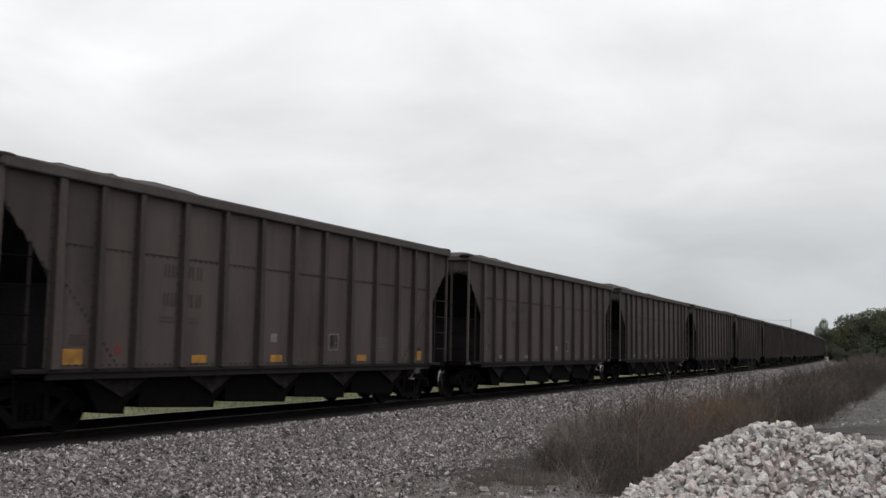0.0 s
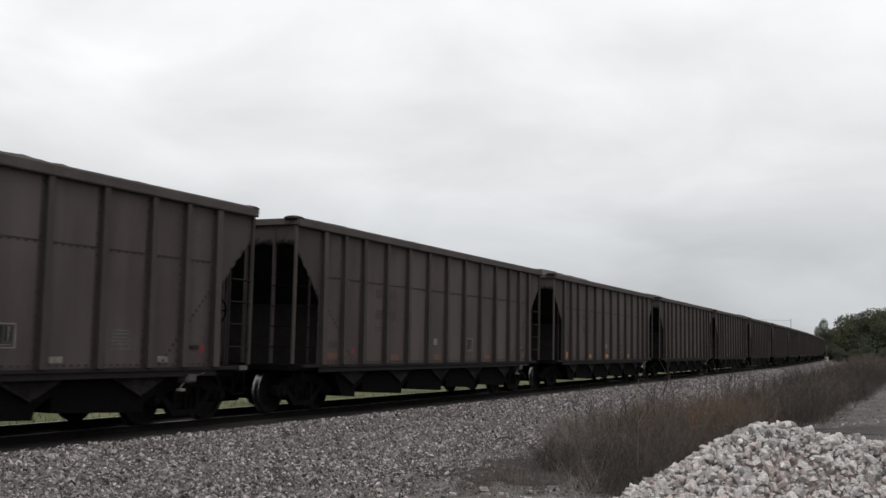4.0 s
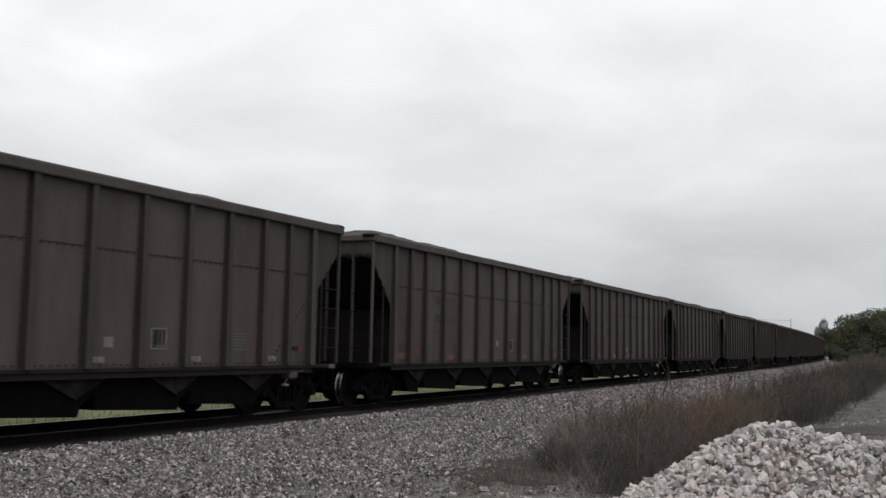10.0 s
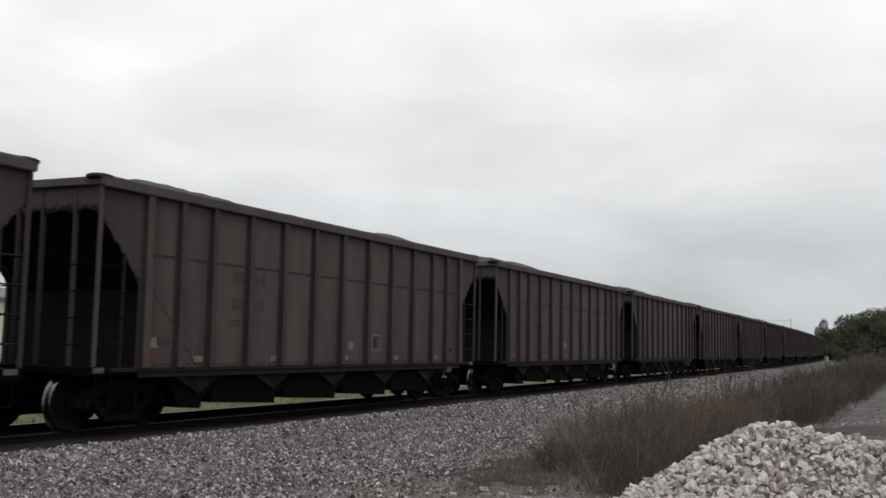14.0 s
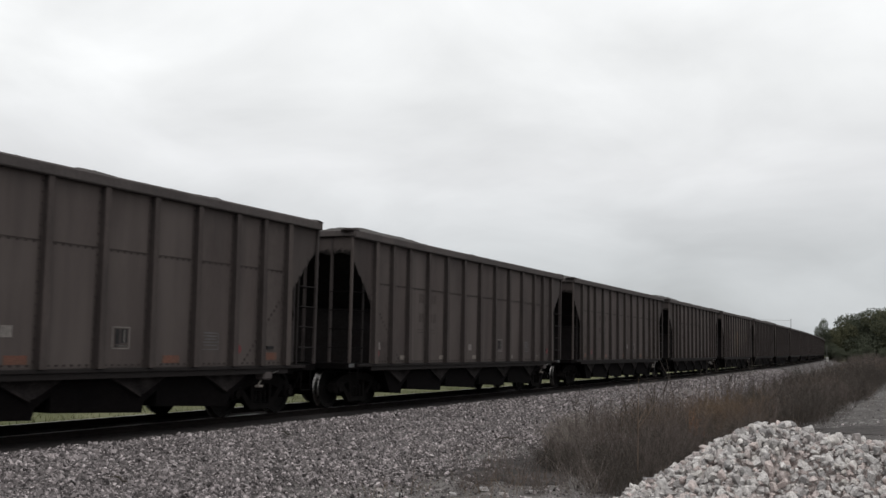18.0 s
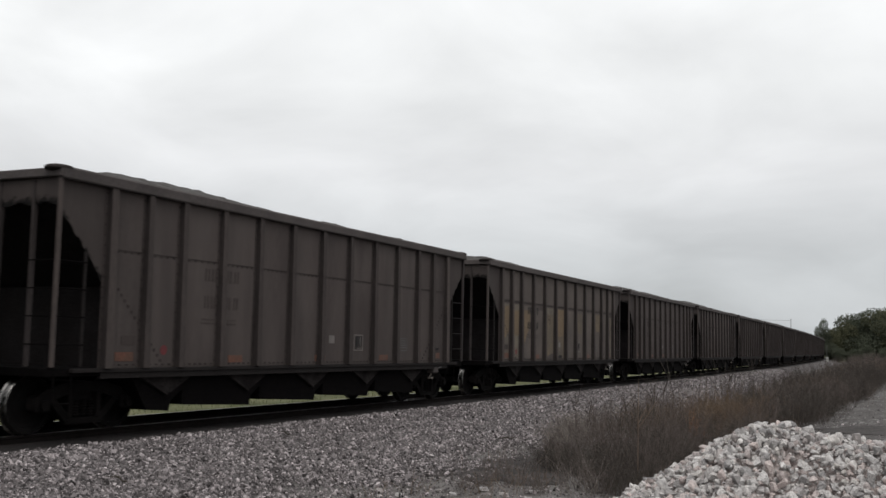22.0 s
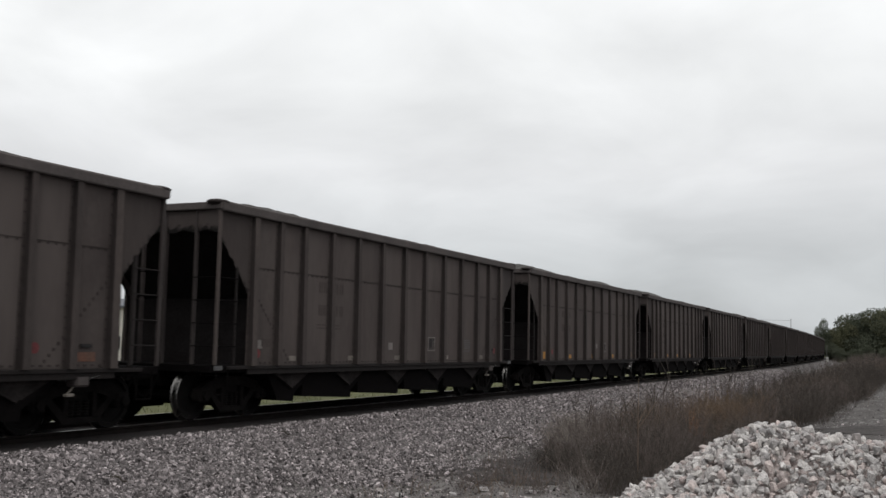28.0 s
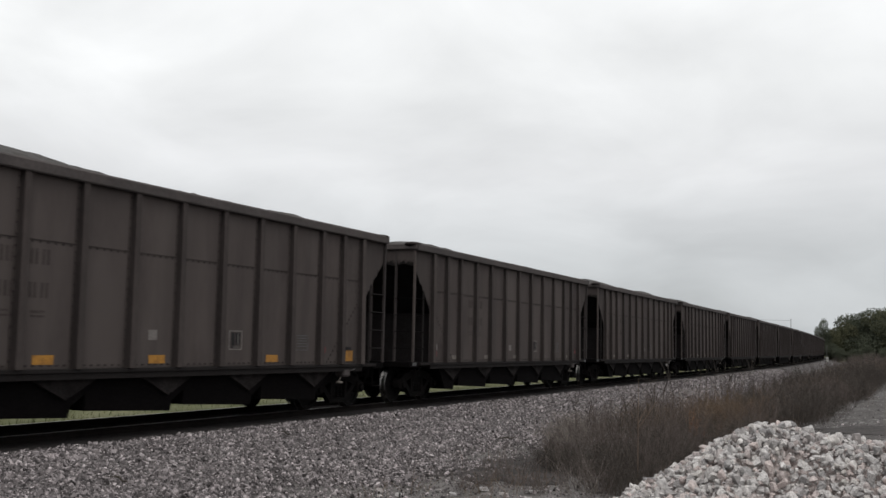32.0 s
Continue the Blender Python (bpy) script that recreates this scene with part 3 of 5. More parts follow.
def coal_heap(seed):
    rng = np.random.default_rng(seed)
    nx, ny = 17, 90
    X, Y = np.meshgrid(np.linspace(-1.42, 1.42, nx), np.linspace(-7.12, 7.12, ny))
    yy = Y[:, 0]
    # the chute drops the highest ridge at the leading end; it runs out towards the middle
    peak = -5.2 + rng.uniform(-0.2, 0.3)
    rise = rng.uniform(0.07, 0.12) * np.exp(-((yy - peak) / np.where(yy < peak, 0.5, rng.uniform(1.6, 2.8))) ** 2)
    for c in rng.uniform(-3.6, 5.0, 5):
        rise += rng.uniform(0.015, 0.05) * np.exp(-((yy - c) / rng.uniform(0.35, 1.0)) ** 2)
    rise = (rise + 0.325) * smooth(np.where(yy < 0, (6.75 + yy) / 1.1, (7.3 - yy) / 2.2))
    Z = 3.94 + rise[:, None] * (1 - (np.abs(X) / 1.5) ** 2.2) + rng.normal(0, 0.014, X.shape)
    v = np.stack([X, Y, Z], -1).reshape(-1, 3)
    i = np.arange(nx * ny).reshape(ny, nx)
    f = np.stack([i[:-1, :-1], i[:-1, 1:], i[1:, 1:], i[1:, :-1]], -1).reshape(-1, 4)
    return mesh_from("coal_load", v, f, COAL, True)


HEAPS = [coal_heap(s) for s in (11, 12, 13, 14, 15, 16, 17)]


def build_truck(car, y):
    """A three-piece freight truck with two wheelsets."""
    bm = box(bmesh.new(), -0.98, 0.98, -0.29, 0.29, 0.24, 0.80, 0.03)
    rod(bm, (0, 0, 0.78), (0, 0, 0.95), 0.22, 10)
    truck = part("truck", bm, FRAME, car, "dark cast-steel freight truck")
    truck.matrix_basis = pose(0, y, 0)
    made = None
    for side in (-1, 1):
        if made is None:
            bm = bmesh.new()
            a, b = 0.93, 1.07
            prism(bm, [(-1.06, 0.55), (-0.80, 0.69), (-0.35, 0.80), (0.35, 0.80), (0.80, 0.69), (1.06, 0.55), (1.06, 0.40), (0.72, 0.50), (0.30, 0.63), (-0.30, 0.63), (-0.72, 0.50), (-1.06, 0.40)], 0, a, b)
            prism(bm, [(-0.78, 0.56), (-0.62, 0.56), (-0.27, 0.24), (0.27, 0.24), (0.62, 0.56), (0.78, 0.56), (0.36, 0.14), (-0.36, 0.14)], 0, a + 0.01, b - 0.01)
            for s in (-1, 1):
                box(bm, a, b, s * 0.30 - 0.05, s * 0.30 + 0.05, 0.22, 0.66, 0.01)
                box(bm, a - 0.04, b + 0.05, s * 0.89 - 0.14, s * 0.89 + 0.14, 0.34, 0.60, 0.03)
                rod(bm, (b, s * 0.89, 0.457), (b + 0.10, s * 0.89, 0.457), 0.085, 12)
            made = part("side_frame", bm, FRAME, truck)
            coil = [(0.05, 0.0)]
            for k in range(6):
                coil += [(0.048, 0.045 * k + 0.004), (0.068, 0.045 * k + 0.02), (0.048, 0.045 * k + 0.036)]
            bm = bmesh.new()
            lathe(bm, coil, 8, Matrix.Translation((1.0, 0, 0.25)) @ Matrix.Rotation(-math.pi / 2, 4, "Y"))
            bmesh.ops.recalc_face_normals(bm, faces=bm.faces[:])
            spring = part("spring", bm, FRAME, truck)
            spring.matrix_basis = pose(0, -0.16, 0)
            for s in (0.0, 0.16):
                share("spring", spring, pose(0, s, 0), truck)
        else:
            share("side_frame", made, pose(0, 0, 0, 0, 0, 180), truck)
            for s in (-0.16, 0.0, 0.16):
                share("spring", spring, pose(0, s, 0, 0, 0, 180), truck)
    for s in (-1, 1):
        bm = bmesh.new()
        rod(bm, (-1.0, 0, 0), (1.0, 0, 0), 0.078, 10)
        for side in (-1, 1):
            prof = [(0.09, 0.70), (0.17, 0.705), (0.30, 0.735), (0.375, 0.70), (0.472, 0.688), (0.484, 0.70), (0.462, 0.722), (0.457, 0.735), (0.454, 0.815), (0.445, 0.825), (0.375, 0.822), (0.36, 0.77), (0.30, 0.765), (0.18, 0.79), (0.09, 0.80)]
            for f, j in lathe(bm, [(r, side * h) for r, h in prof], 28):
                f.material_index = 1 if 5 <= j <= 8 else 0
            for q in range(3):
                a = 2.1 * q
                rod(bm, (side * 0.79, 0.24 * math.cos(a), 0.24 * math.sin(a)), (side * 0.80, 0.24 * math.cos(a), 0.24 * math.sin(a)), 0.03, 6)
        bmesh.ops.recalc_face_normals(bm, faces=bm.faces[:])
        w = part("wheelset", bm, [WHEEL, TREAD], truck, "steel wheelset with shiny treads")
        w.matrix_basis = pose(0, s * 0.89, WHEEL_R)
        WHEELS.append((w, s * 0.89))
    for s in (-1, 1):
        bm = box(bmesh.new(), -0.85, 0.85, s * 0.38 - 0.04, s * 0.38 + 0.04, 0.30, 0.40, 0.01)
        for q in (-1, 1):
            box(bm, q * 0.74 - 0.05, q * 0.74 + 0.05, s * 0.42 - 0.03, s * 0.42 + 0.03, 0.30, 0.55, 0.01)
        part("brake_beam", bm, FRAME, truck)
    return truck


WHEELS = []


def hopper_car():
    """An open-top coal hopper with thirteen posts a side and five pockets."""
    car = new("hopper_car")
    # side sheets, with the raised gussets over the end platforms
    for side in (1, -1):
        a, b = (1.485, 1.50) if side > 0 else (-1.50, -1.485)
        # the lower edge of the gussets is ragged with caked soot
        rag = random.Random(3)
        arc = [(7.31 - 0.95 * q / 16, 3.36 - 1.02 * (q / 16) ** 1.25 + rag.uniform(-0.035, 0.03)) for q in range(17)]
        out = [(-7.31, 3.90)] + [(-y, z) for y, z in arc] + [(-6.30, 1.0), (6.30, 1.0)] + arc[::-1] + [(7.31, 3.90)]
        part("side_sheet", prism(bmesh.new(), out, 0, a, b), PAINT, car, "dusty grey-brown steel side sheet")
        s0, s1 = (1.50, 1.512) if side > 0 else (-1.512, -1.50)
        if side > 0:
            # one panel to each bay
            for y0, y1 in zip(POSTS, POSTS[1:]):
                part("side_panel", box(bmesh.new(), 1.4985, 1.5035, y0 + 0.05, y1 - 0.05, 1.03, 3.862), PAINT, car)
        bm = bmesh.new()
        for y0, y1 in zip(POSTS, POSTS[1:]):
            box(bm, s0, s1, y0 + 0.07, y1 - 0.07, 2.893, 2.910)
            n = max(4, int((y1 - y0 - 0.16) / 0.16))
            for k in range(n):
                yy = y0 + 0.12 + (y1 - y0 - 0.24) * (k + 0.5) / n
                box(bm, min(s0, s1 * 1.004), max(s1, s0 * 1.004), yy - 0.018, yy + 0.018, 2.860, 2.89)
        tagged(part("seam", bm, SEAM, car, "grimy riveted seam"), kind="stuff")
        bm = bmesh.new()
        for y0, y1 in zip(POSTS, POSTS[1:]):
            n = max(4, int((y1 - y0 - 0.16) / 0.15))
            for k in range(n):
                yy = y0 + 0.12 + (y1 - y0 - 0.24) * (k + 0.5) / n
                box(bm, s0, s1, yy - 0.028, yy + 0.028, 1.055, 1.085)
        tagged(part("lower_seam", bm, SEAM, car), kind="stuff")
        # bolts where the inner slope sheets meet the side
        bm = bmesh.new()
        for e in (-1, 1):
            for k in range(15):
                yy, zz = 6.10 - 1.15 * k / 14, 2.36 - 1.22 * k / 14
                if 5.33 < yy < 5.47:
                    continue
                box(bm, s0, s1, e * yy - 0.02, e * yy + 0.02, zz - 0.03, zz + 0.02)
        tagged(part("slope_seam", bm, SEAM, car), kind="stuff")
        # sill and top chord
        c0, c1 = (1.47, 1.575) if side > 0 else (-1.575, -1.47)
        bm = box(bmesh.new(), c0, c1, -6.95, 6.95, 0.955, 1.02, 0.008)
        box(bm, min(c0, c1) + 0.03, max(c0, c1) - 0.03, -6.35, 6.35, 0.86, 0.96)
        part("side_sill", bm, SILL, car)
        o = [(1.46, 3.865), (1.60, 3.865), (1.615, 3.885), (1.615, 4.02), (1.585, 4.05), (1.49, 4.05), (1.46, 4.02)]
        part("top_chord", prism(bmesh.new(), [(x * side, z) for x, z in o], 1, -7.36, 7.36), CHORD, car, "lighter grey box top chord")
    # posts: tapered hats, deeper at the foot
    first = {}
    for y in POSTS:
        end = abs(y) > 6
        for side in (1, -1):
            k = (end, side)
            if k not in first:
                bm = bmesh.new()
                w0, w1 = (0.085, 0.075) if end else (0.072, 0.058)
                d0, d1 = 0.125, 0.085
                lo = [bm.verts.new((1.5 * side + side * d, p, 1.02)) for d, p in ((0, -w0 - 0.008), (d0, -w0), (d0, w0), (0, w0 + 0.008))]
                hi = [bm.verts.new((1.5 * side + side * d, p, 3.864)) for d, p in ((0, -w1 - 0.008), (d1, -w1), (d1, w1), (0, w1 + 0.008))]
                for q in range(4):
                    f = bm.faces.new((lo[q], lo[(q + 1) % 4], hi[(q + 1) % 4], hi[q]))
                    # front face in plain paint, flanks in the tone with shade mixed in
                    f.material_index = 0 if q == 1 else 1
                bm.faces.new(lo)
                bm.faces.new(hi[::-1])
                # bolted flanges
                f0, f1 = (1.50, 1.508) if side > 0 else (-1.508, -1.50)
                g0, g1 = (1.508, 1.522) if side > 0 else (-1.522, -1.508)
                n = len(bm.faces)
                for e in (-1, 1):
                    box(bm, f0, f1, min(e * w0, e * (w0 + 0.052)), max(e * w0, e * (w0 + 0.052)), 1.03, 3.85)
                    for q in range(17):
                        box(bm, g0, g1, e * (w0 + 0.03) - 0.013, e * (w0 + 0.03) + 0.013, 1.12 + 0.165 * q, 1.148 + 0.165 * q)
                bm.faces.ensure_lookup_table()
                for f in bm.faces[n:]:
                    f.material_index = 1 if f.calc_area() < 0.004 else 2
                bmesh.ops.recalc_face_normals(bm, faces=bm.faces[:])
                first[k] = part("side_post", bm, [ENDFACE if end else POSTFACE, SHADEPOST, POSTFACE], car)
                first[k].matrix_basis = pose(0, y, 0)
            else:
                share("side_post", first[k], pose(0, y, 0), car)
    # ends: panel, slope sheet, posts, ladders, platform
    for e in (-1, 1):
        bm = box(bmesh.new(), -1.5, 1.5, min(e * 7.30, e * 7.325), max(e * 7.30, e * 7.325), 3.53, 3.90)
        n = 40
        for k in range(n):
            xx = -1.45 + 2.9 * k / (n - 1)
            box(bm, xx - 0.037, xx + 0.037, min(e * 7.30, e * 7.32), max(e * 7.30, e * 7.32), 3.525 - 0.055 * abs(math.sin(k * 2.7)) ** 2, 3.532)
        part("end_panel", bm, PAINT, car)
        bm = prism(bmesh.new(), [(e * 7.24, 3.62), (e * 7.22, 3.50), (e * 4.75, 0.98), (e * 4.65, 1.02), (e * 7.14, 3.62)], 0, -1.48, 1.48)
        part("slope_sheet", bm, SLOPE, car, "near-black sloping end sheet")
        # added plate that hides the far sheet's inner face under the slope
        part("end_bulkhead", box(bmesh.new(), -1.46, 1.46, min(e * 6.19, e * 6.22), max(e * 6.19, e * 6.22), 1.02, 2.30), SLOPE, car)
        part("end_chord", box(bmesh.new(), -1.6, 1.6, min(e * 7.30, e * 7.40), max(e * 7.30, e * 7.40), 3.89, 4.03, 0.015), CHORD, car)
        for q in (-1, 1):
            bm = bmesh.new()
            bmesh.ops.create_uvsphere(bm, u_segments=14, v_segments=7, radius=1.0, matrix=Matrix.Translation((q * 1.42, e * 7.28, 4.03)) @ Matrix.Diagonal((0.21, 0.25, 0.06, 1)))
            part("corner_cap", bm, SHADEPOST, car)
            # trailing corner posts take a darker tone than the leading ones
            part("corner_post", box(bmesh.new(), min(q * 1.495, q * 1.55), max(q * 1.495, q * 1.55), min(e * 7.29, e * 7.365), max(e * 7.29, e * 7.365), 1.04, 3.88, 0.01), ENDFACE if e < 0 else DARKPOST, car)
            part("end_post", box(bmesh.new(), q * 0.98 - 0.023, q * 0.98 + 0.023, min(e * 7.26, e * 7.35), max(e * 7.26, e * 7.35), 1.04, 3.88, 0.008), DARKPOST, car)
            part("end_post", box(bmesh.new(), q * 0.27 - 0.023, q * 0.27 + 0.023, min(e * 7.26, e * 7.35), max(e * 7.26, e * 7.35), 1.04, 3.88, 0.008), DARKPOST, car)
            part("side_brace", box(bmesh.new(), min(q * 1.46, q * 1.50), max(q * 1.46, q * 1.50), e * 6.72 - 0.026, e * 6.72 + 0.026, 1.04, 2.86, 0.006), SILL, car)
            if q > 0:
                for k in range(4):
                    part("ladder_rung", rod(bmesh.new(), (1.53, e * 6.72, 1.38 + 0.42 * k), (1.53, e * 7.30, 1.38 + 0.42 * k), 0.012), SILL if e > 0 else NEARBLACK, car)
                    part("end_rung", rod(bmesh.new(), (1.0, e * 7.37, 1.38 + 0.42 * k), (1.5, e * 7.37, 1.38 + 0.42 * k), 0.011), NEARBLACK, car)
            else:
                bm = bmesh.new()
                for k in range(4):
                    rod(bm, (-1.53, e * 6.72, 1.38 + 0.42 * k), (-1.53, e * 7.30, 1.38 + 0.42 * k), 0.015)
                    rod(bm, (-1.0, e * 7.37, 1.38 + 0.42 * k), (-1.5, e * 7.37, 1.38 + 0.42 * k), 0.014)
                part("ladder", bm, NEARBLACK, car)
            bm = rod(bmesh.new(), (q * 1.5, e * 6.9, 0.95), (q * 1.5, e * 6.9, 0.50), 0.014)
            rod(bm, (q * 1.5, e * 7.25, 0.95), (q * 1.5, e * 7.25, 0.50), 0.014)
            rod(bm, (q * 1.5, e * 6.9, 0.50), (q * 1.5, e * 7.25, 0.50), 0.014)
            part("step", bm, NEARBLACK, car)
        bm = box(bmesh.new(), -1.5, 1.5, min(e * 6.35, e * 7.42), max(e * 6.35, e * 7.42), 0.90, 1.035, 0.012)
        part("end_platform", bm, NEARBLACK, car)
        bm = box(bmesh.new(), -0.13, 0.13, min(e * 7.4, e * 7.86), max(e * 7.4, e * 7.86), 0.74, 0.94, 0.03)
        box(bm, -0.02, 0.16, min(e * 7.80, e * 8.08), max(e * 7.80, e * 8.08), 0.72, 0.97, 0.03)
        part("coupler", bm, FRAME, car)
        bm = bmesh.new()
        pts = [(e * -0.32 if e < 0 else 0.32, e * (7.45 + 0.11 * k), 0.80 - 0.36 * math.sin(math.pi * k / 6)) for k in range(7)]
        rings = []
        for p in pts:
            rings.append([bm.verts.new((p[0] + 0.024 * math.cos(a), p[1] + 0.012 * math.sin(a), p[2] + 0.024 * math.sin(a))) for a in (0, 1.05, 2.1, 3.14, 4.19, 5.24)])
        for A, B in zip(rings, rings[1:]):
            for q in range(6):
                bm.faces.new((A[q], A[(q + 1) % 6], B[(q + 1) % 6], B[q]))
        bmesh.ops.recalc_face_normals(bm, faces=bm.faces[:])
        part("air_hose", bm, NEARBLACK, car)
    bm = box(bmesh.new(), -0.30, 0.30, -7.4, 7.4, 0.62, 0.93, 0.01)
    part("centre_sill", bm, NEARBLACK, car)
    # five discharge pockets
    plate = None
    for k in range(5):
        y = -4.6 + 2.3 * k
        if plate is None:
            bm = bmesh.new()
            prism(bm, [(-0.80, 0.95), (0.80, 0.95), (0.08, 0.585), (-0.04, 0.575)], 0, 1.34, 1.40)
            prism(bm, [(-0.88, 0.93), (-0.78, 0.95), (-0.02, 0.58), (-0.05, 0.54)], 0, 1.34, 1.44)
            plate = part("pocket", bm, POCKET, car, "triangular grey hopper pocket")
            plate.matrix_basis = pose(0, y, 0)
            share("pocket", plate, pose(0, y, 0, 0, 0, 180), car)
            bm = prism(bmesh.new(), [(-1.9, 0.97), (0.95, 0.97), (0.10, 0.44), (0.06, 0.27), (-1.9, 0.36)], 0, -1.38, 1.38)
            door = part("discharge_door", bm, NEARBLACK, car)
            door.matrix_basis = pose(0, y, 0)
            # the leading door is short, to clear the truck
            short = part("discharge_door", prism(bmesh.new(), [(-0.95, 0.97), (0.95, 0.97), (0.10, 0.44), (0.06, 0.27), (-0.50, 0.31)], 0, -1.38, 1.38), NEARBLACK, car)
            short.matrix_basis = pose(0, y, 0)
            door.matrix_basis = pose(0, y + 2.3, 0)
        else:
            share("pocket", plate, pose(0, y, 0), car)
            share("pocket", plate, pose(0, y, 0, 0, 0, 180), car)
            if k > 1:
                share("discharge_door", door, pose(0, y, 0), car)
    # hand brake on the trailing end, air gear beneath
    bm = bmesh.new()
    lathe(bm, [(0.27 + 0.018 * math.cos(a), 0.018 * math.sin(a)) for a in [math.pi * j / 3 for j in range(7)]], 20, Matrix.Translation((0.75, 7.24, 2.06)) @ Matrix.Rotation(math.pi / 2, 4, "Z"))
    for k in range(3):
        a = 2.1 * k
        rod(bm, (0.75, 7.22, 2.06), (0.75 + 0.27 * math.cos(a), 7.24, 2.06 + 0.27 * math.sin(a)), 0.014)
    part("brake_wheel", bm, NEARBLACK, car)
    part("brake_gear_box", box(bmesh.new(), 0.56, 0.94, 6.90, 7.18, 1.86, 2.30, 0.03), NEARBLACK, car)
    part("air_reservoir", rod(bmesh.new(), (0.55, 5.9, 1.45), (0.55, 7.0, 1.45), 0.20, 14), NEARBLACK, car)
    part("brake_valve", box(bmesh.new(), 1.32, 1.55, 5.55, 5.83, 0.74, 0.92, 0.03), CHORD, car, "grey box under the side sill")
    bm = box(bmesh.new(), 1.44, 1.54, 5.40, 5.54, 0.60, 0.645, 0.008)
    rod(bm, (1.46, 5.47, 0.64), (1.46, 5.60, 0.76), 0.012)
    part("brake_tag", bm, CREAM, car, "small white tag on the brake rigging")
    # the highlight on the valve, modelled as a thin polished rod
    part("valve_pipe", rod(bmesh.new(), (1.54, 5.82, 0.87), (1.54, 6.02, 0.91), 0.014, 6), TREAD, car, "small bright rod that stands for the valve's glint")
    for y in (-6.15, 6.15):
        build_truck(car, y)
    return car


# what sets the wagons apart: reflector paint, stencil, size of the yellow plate
LOOK = {0: "yellow", 1: "cream", 2: "cream", 3: "orange", 4: "yellow", 5: "orange", 6: "cream", 7: "orange", 8: "cream", 9: "cream", 10: "orange", 11: "orange", 12: "cream", 13: "orange", 14: "orange", 15: "patched", 16: "orange", 17: "orange", 18: "cream", 19: "yellow", 20: "yellow", 21: "cream", 24: "yellow", 28: "orange"}
# wagons whose white square stands close to the data panel
CLOSE = (1, 6, 7, 9, 13, 14, 17, 19, 22, 25)
WORDS = {"yellow": "with amber reflector plates", "cream": "with dusty white reflector plates", "orange": "with faded orange reflector plates", "patched": "with tan repainted side panels"}


def plate_mesh(name, w, h, material, d=0.006):
    bm = box(bmesh.new(), 0, d, -w / 2, w / 2, -h / 2, h / 2)
    me = bpy.data.meshes.new(name)
    bm.to_mesh(me)
    bm.free()
    me.materials.append(material)
    return me


def bars_mesh(name, cells, material):
    bm = bmesh.new()
    for y, z, w, h in cells:
        box(bm, 0, 0.004, y - w / 2, y + w / 2, z - h / 2, z + h / 2)
    me = bpy.data.meshes.new(name)
    bm.to_mesh(me)
    bm.free()
    me.materials.append(material)
    return me


